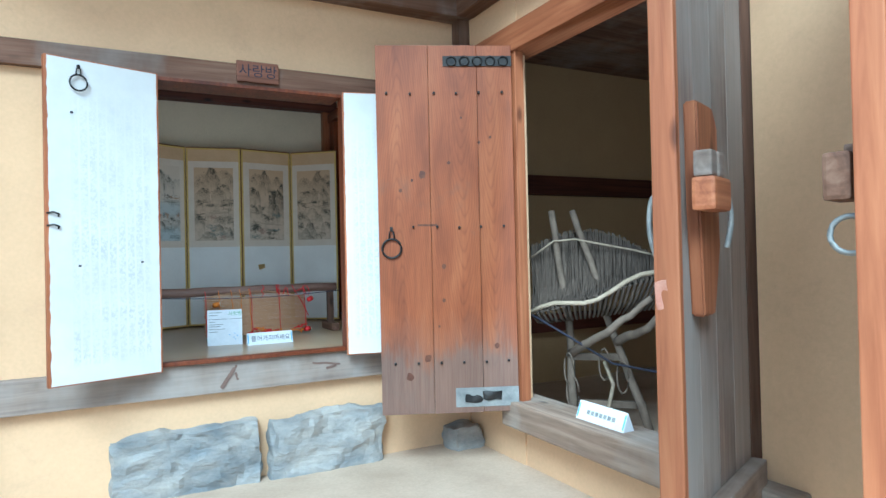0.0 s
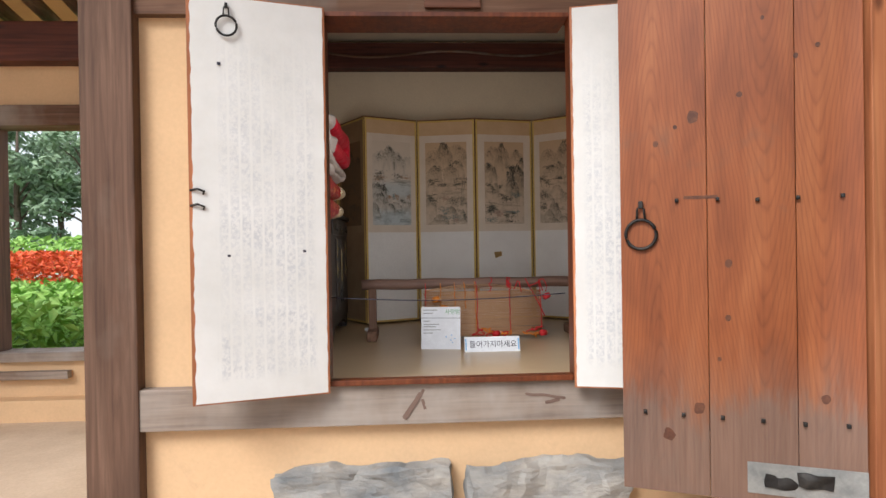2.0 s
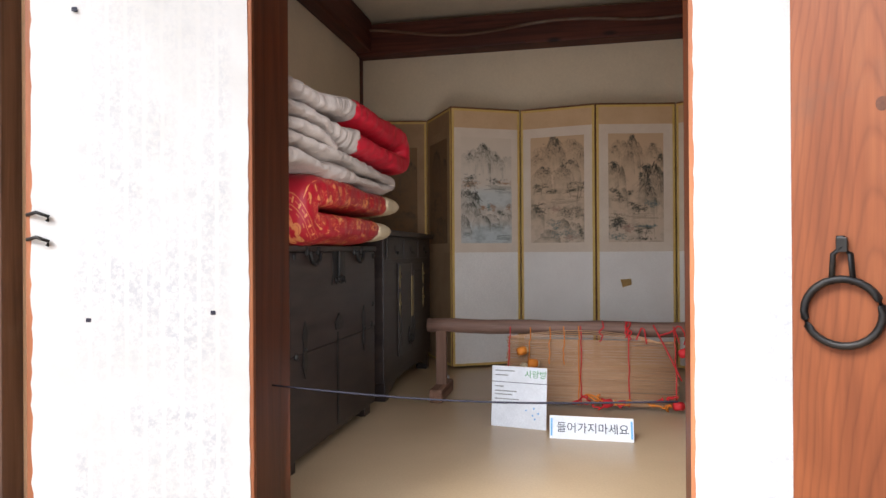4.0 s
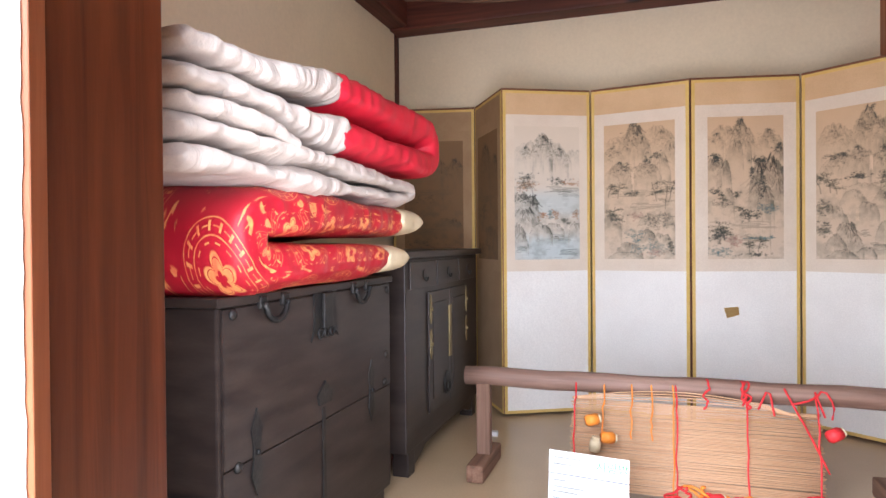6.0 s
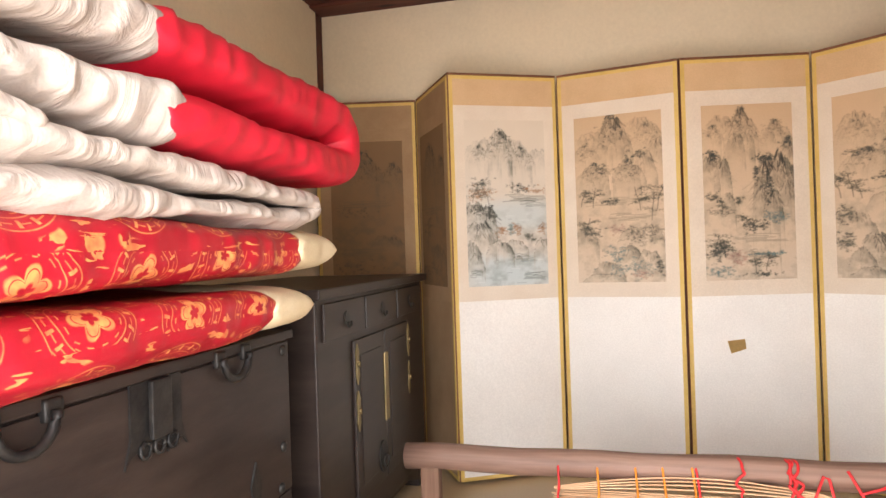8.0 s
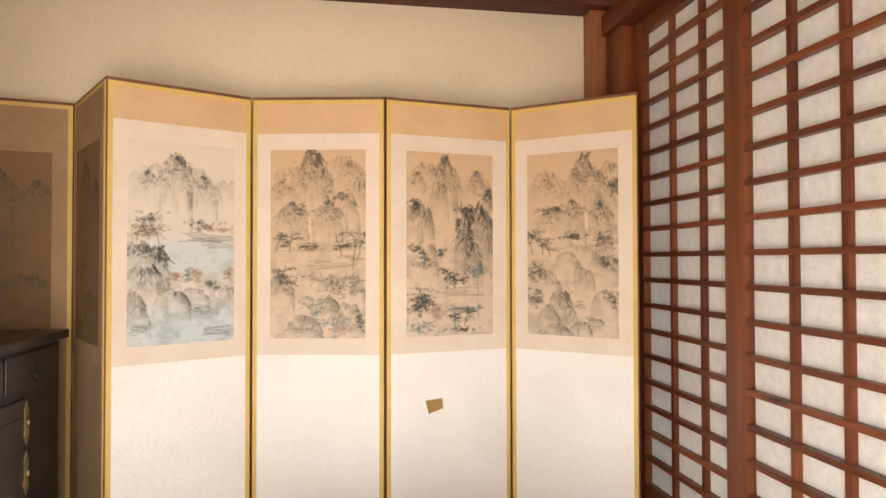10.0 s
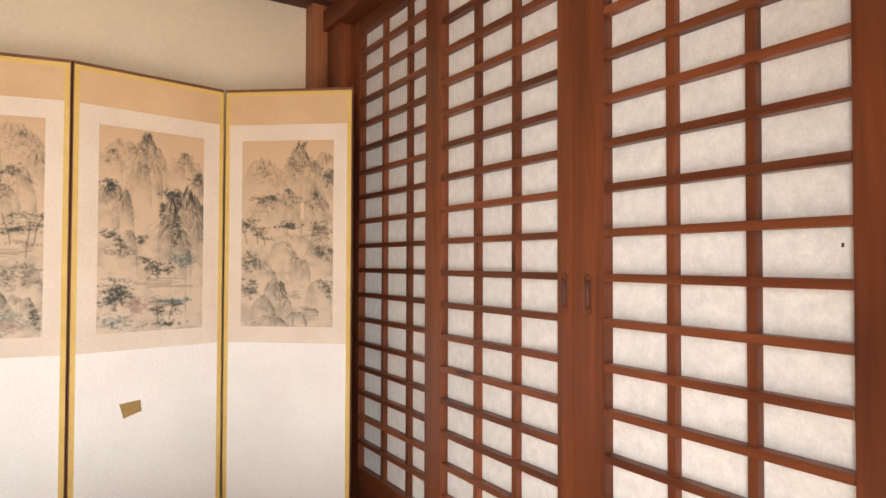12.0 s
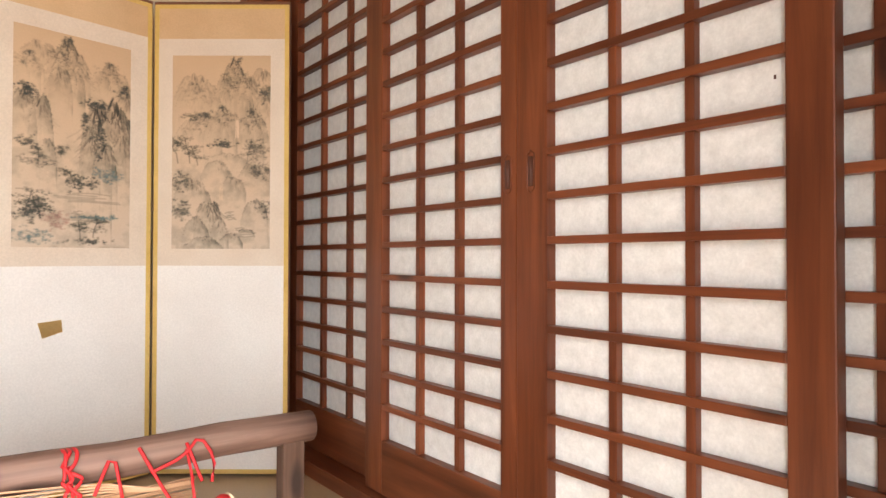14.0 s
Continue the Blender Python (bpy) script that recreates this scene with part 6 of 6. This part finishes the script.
GRASS = plain("grass_ground", (0.05, 0.12, 0.02), (0.12, 0.20, 0.05), 0.95, 2.0, 40, 0.5)


def leaves(name, count, place, size, material, seed):
    """Many small folded leaves, as one object."""
    rs = np.random.RandomState(seed)
    verts, faces = [], []
    for k in range(count):
        p = place(rs)
        s = size * rs.uniform(0.6, 1.4)
        a, b = rs.uniform(0, math.tau), rs.uniform(-0.9, 0.9)
        d = np.array((math.cos(a) * math.cos(b), math.sin(a) * math.cos(b), math.sin(b)))
        q = np.cross(d, rs.randn(3))
        q /= np.linalg.norm(q) + 1e-6
        up = np.cross(d, q) * 0.18
        i = len(verts)
        verts += [p - d * s, p + q * s * 0.45 + up * s, p + d * s, p - q * s * 0.45 + up * s]
        faces += [(i, i + 1, i + 2), (i, i + 2, i + 3)]
    me = bpy.data.meshes.new(name)
    me.from_pydata([tuple(v) for v in verts], [], faces)
    return me


setting("lawn", boxes((-40, 6, 7.4, 60, -0.02, 0.02)), GRASS, "green garden ground", "lawn")
bed = part("plant_bed", leaves("plant_bed", 15000, lambda r: np.array((r.uniform(-9, -1.6), r.uniform(8.0, 13.5), 0.04 + 0.62 * r.rand() ** 0.6 + 0.06 * math.sin(r.rand() * 6))), 0.085, LEAF, 2), LEAF)
tagged(bed, "dense bright green leafy bedding plants", "plants", kind="stuff")
red = part("flower_bed", leaves("flower_bed", 12000, lambda r: np.array((r.uniform(-13, -2.5), r.uniform(14.2, 17.5), 0.15 + 1.10 * r.rand() ** 0.5)), 0.07, FLOWER, 3), FLOWER)
tagged(red, "bed of bright red salvia flowers", "flowers", kind="stuff")
under = part("flower_foliage", leaves("flower_foliage", 7000, lambda r: np.array((r.uniform(-13, -2.5), r.uniform(14.0, 17.3), 0.02 + 0.62 * r.rand())), 0.09, LEAF, 4), LEAF)
tagged(under, "green foliage under the red flowers", "plants", kind="stuff")
pale = part("reeds", leaves("reeds", 6000, lambda r: np.array((r.uniform(-18, -3), r.uniform(20.0, 24), 0.1 + 1.6 * r.rand())), 0.13, LEAF, 7), LEAF)
tagged(pale, "tall pale green shrubs behind the fence", "shrubs", kind="stuff")
fence = thing("fence", pose(-8, 18.6, 0), "low white timber rail fence in the garden", "fence")
for k in range(13):
    part("post", boxes((-9 + 1.5 * k, -8.9 + 1.5 * k, -0.05, 0.05, 0, 1.15)), FENCE, fence)
for z in (0.55, 0.98):
    part("rail", boxes((-9.2, 9.3, -0.03, 0.03, z, z + 0.11)), FENCE, fence)


def tree(x, y, h, seed):
    t = thing("tree", pose(x, y, 0), "tall green deciduous tree beyond the garden", "tree", "garden trees")
    rs = np.random.RandomState(seed)
    part("trunk", tube([(0, 0, 0), (0.1, 0, h * 0.25), (0.0, 0.1, h * 0.5), (0.1, 0.1, h * 0.85)], 0.2, 8, radii=[0.26, 0.2, 0.14, 0.05]), BARK, t, smooth=True)
    cl = []
    for k in range(26):
        a = rs.uniform(0, math.tau)
        zz = h * rs.uniform(0.14, 0.98)
        rr = h * 0.30 * math.sqrt(max(0.08, 1 - ((zz / h - 0.45) / 0.60) ** 2)) * rs.uniform(0.5, 1.0)
        cl.append((rr * math.cos(a), rr * math.sin(a), zz, h * rs.uniform(0.06, 0.13)))
        if k < 9:
            part("limb", tube([(0.05, 0.05, zz * 0.7), (rr * 0.5 * math.cos(a), rr * 0.5 * math.sin(a), zz * 0.9), (rr * math.cos(a), rr * math.sin(a), zz)], 0.05, 6, radii=[0.07, 0.05, 0.02]), BARK, t)

    def spot(r):
        c = cl[r.randint(len(cl))]
        d = r.randn(3)
        d = d / np.linalg.norm(d) * c[3] * r.rand() ** 0.4
        return np.array(c[:3]) + d * np.array((1.15, 1.15, 0.75))
    part("crown", leaves("crown", 3800, spot, 0.20, HAZY_TREE_LEAF, seed + 50), HAZY_TREE_LEAF, t, "uneven leafy crown")


for k, (x, y, h) in enumerate(((-24, 38, 10), (-20.5, 36, 9.2), (-17.0, 37, 9.6), (-27, 44, 11), (-14.6, 40, 7.2), (-22, 43, 10.5))):
    tree(x, y, h, k + 1)
office = thing("office_building", pose(-42, 150, 0), "distant blue-grey glass office building", "building")
part("wall", boxes((-14, 16, 0, 20, 0, 22)), PALE_WALL, office)
part("roof", boxes((-14.5, 16.5, -0.5, 20.5, 22, 22.8)), ZINC, office)
band = mesh_of("window_band", boxes((-13.5, 15.5, -0.25, -0.02, 0, 1.6)))
for k in range(5):
    part("window_band", band, GLASS_WALL, office, at=pose(0, 0, 2.4 + 4 * k))

# dark checks and knots in the sill beam
CHECK = flat_mat("dark_wood_check", (0.19, 0.125, 0.10), 0.9)
for x0, x1, z0, z1, r in ((0.46, 0.60, 0.590, 0.612, -58), (0.555, 0.60, 0.585, 0.60, 75), (1.00, 1.17, 0.610, 0.622, 8), (1.08, 1.15, 0.585, 0.60, -12)):
    cx, cz = (x0 + x1) / 2, (z0 + z1) / 2
    ck = part("wood_check", rough_block(x0 - cx, x1 - cx, -0.0015, 0.0015, (z0 - cz) * 0.9, (z1 - cz) * 0.9, x0 * 9, 0.011, 9), CHECK, at=pose(cx, 3.6985, cz, 0, r, 0))
    tagged(ck, "dark resin streak in the sill beam", "streak", "", "structure")

# recessed pulls of the meeting lattice doors, a speck on the paper
SLOT = flat_mat("dark_slot", (0.09, 0.03, 0.016), 0.6)
for d, y in zip([o for o in scene.objects if o.name.startswith("lattice_door")][1:3], (0.028, 0.650)):
    part("finger_pull", tube([(-0.0185, y, 0.915), (-0.0185, y, 0.95), (-0.0185, y, 0.985)], 0.007, 8), SLOT, d, "narrow recessed finger pull", True)
    part("pull_rim", tube([(-0.019, y - 0.011, 0.91), (-0.019, y - 0.011, 0.99), (-0.019, y, 1.0), (-0.019, y + 0.011, 0.99), (-0.019, y + 0.011, 0.91), (-0.019, y, 0.90)], 0.002, 5, True), LATTICE_Z, d, "", True)

speck_door = [o for o in scene.objects if o.name.startswith("lattice_door")][2]
part("speck", rough_block(0.0105, 0.0125, 0.102, 0.1055, 1.052, 1.059, 3.0, 0.0006, 2), SLOT, speck_door, "dark speck on the paper")
scrap = part("paper_scrap", rough_block(0.16, 0.20, 6.02, 6.05, 0.60, 0.622, 5.0, 0.006, 4), WHITE_CARD)
tagged(scrap, "small crumpled white paper scrap on the floor", "paper")
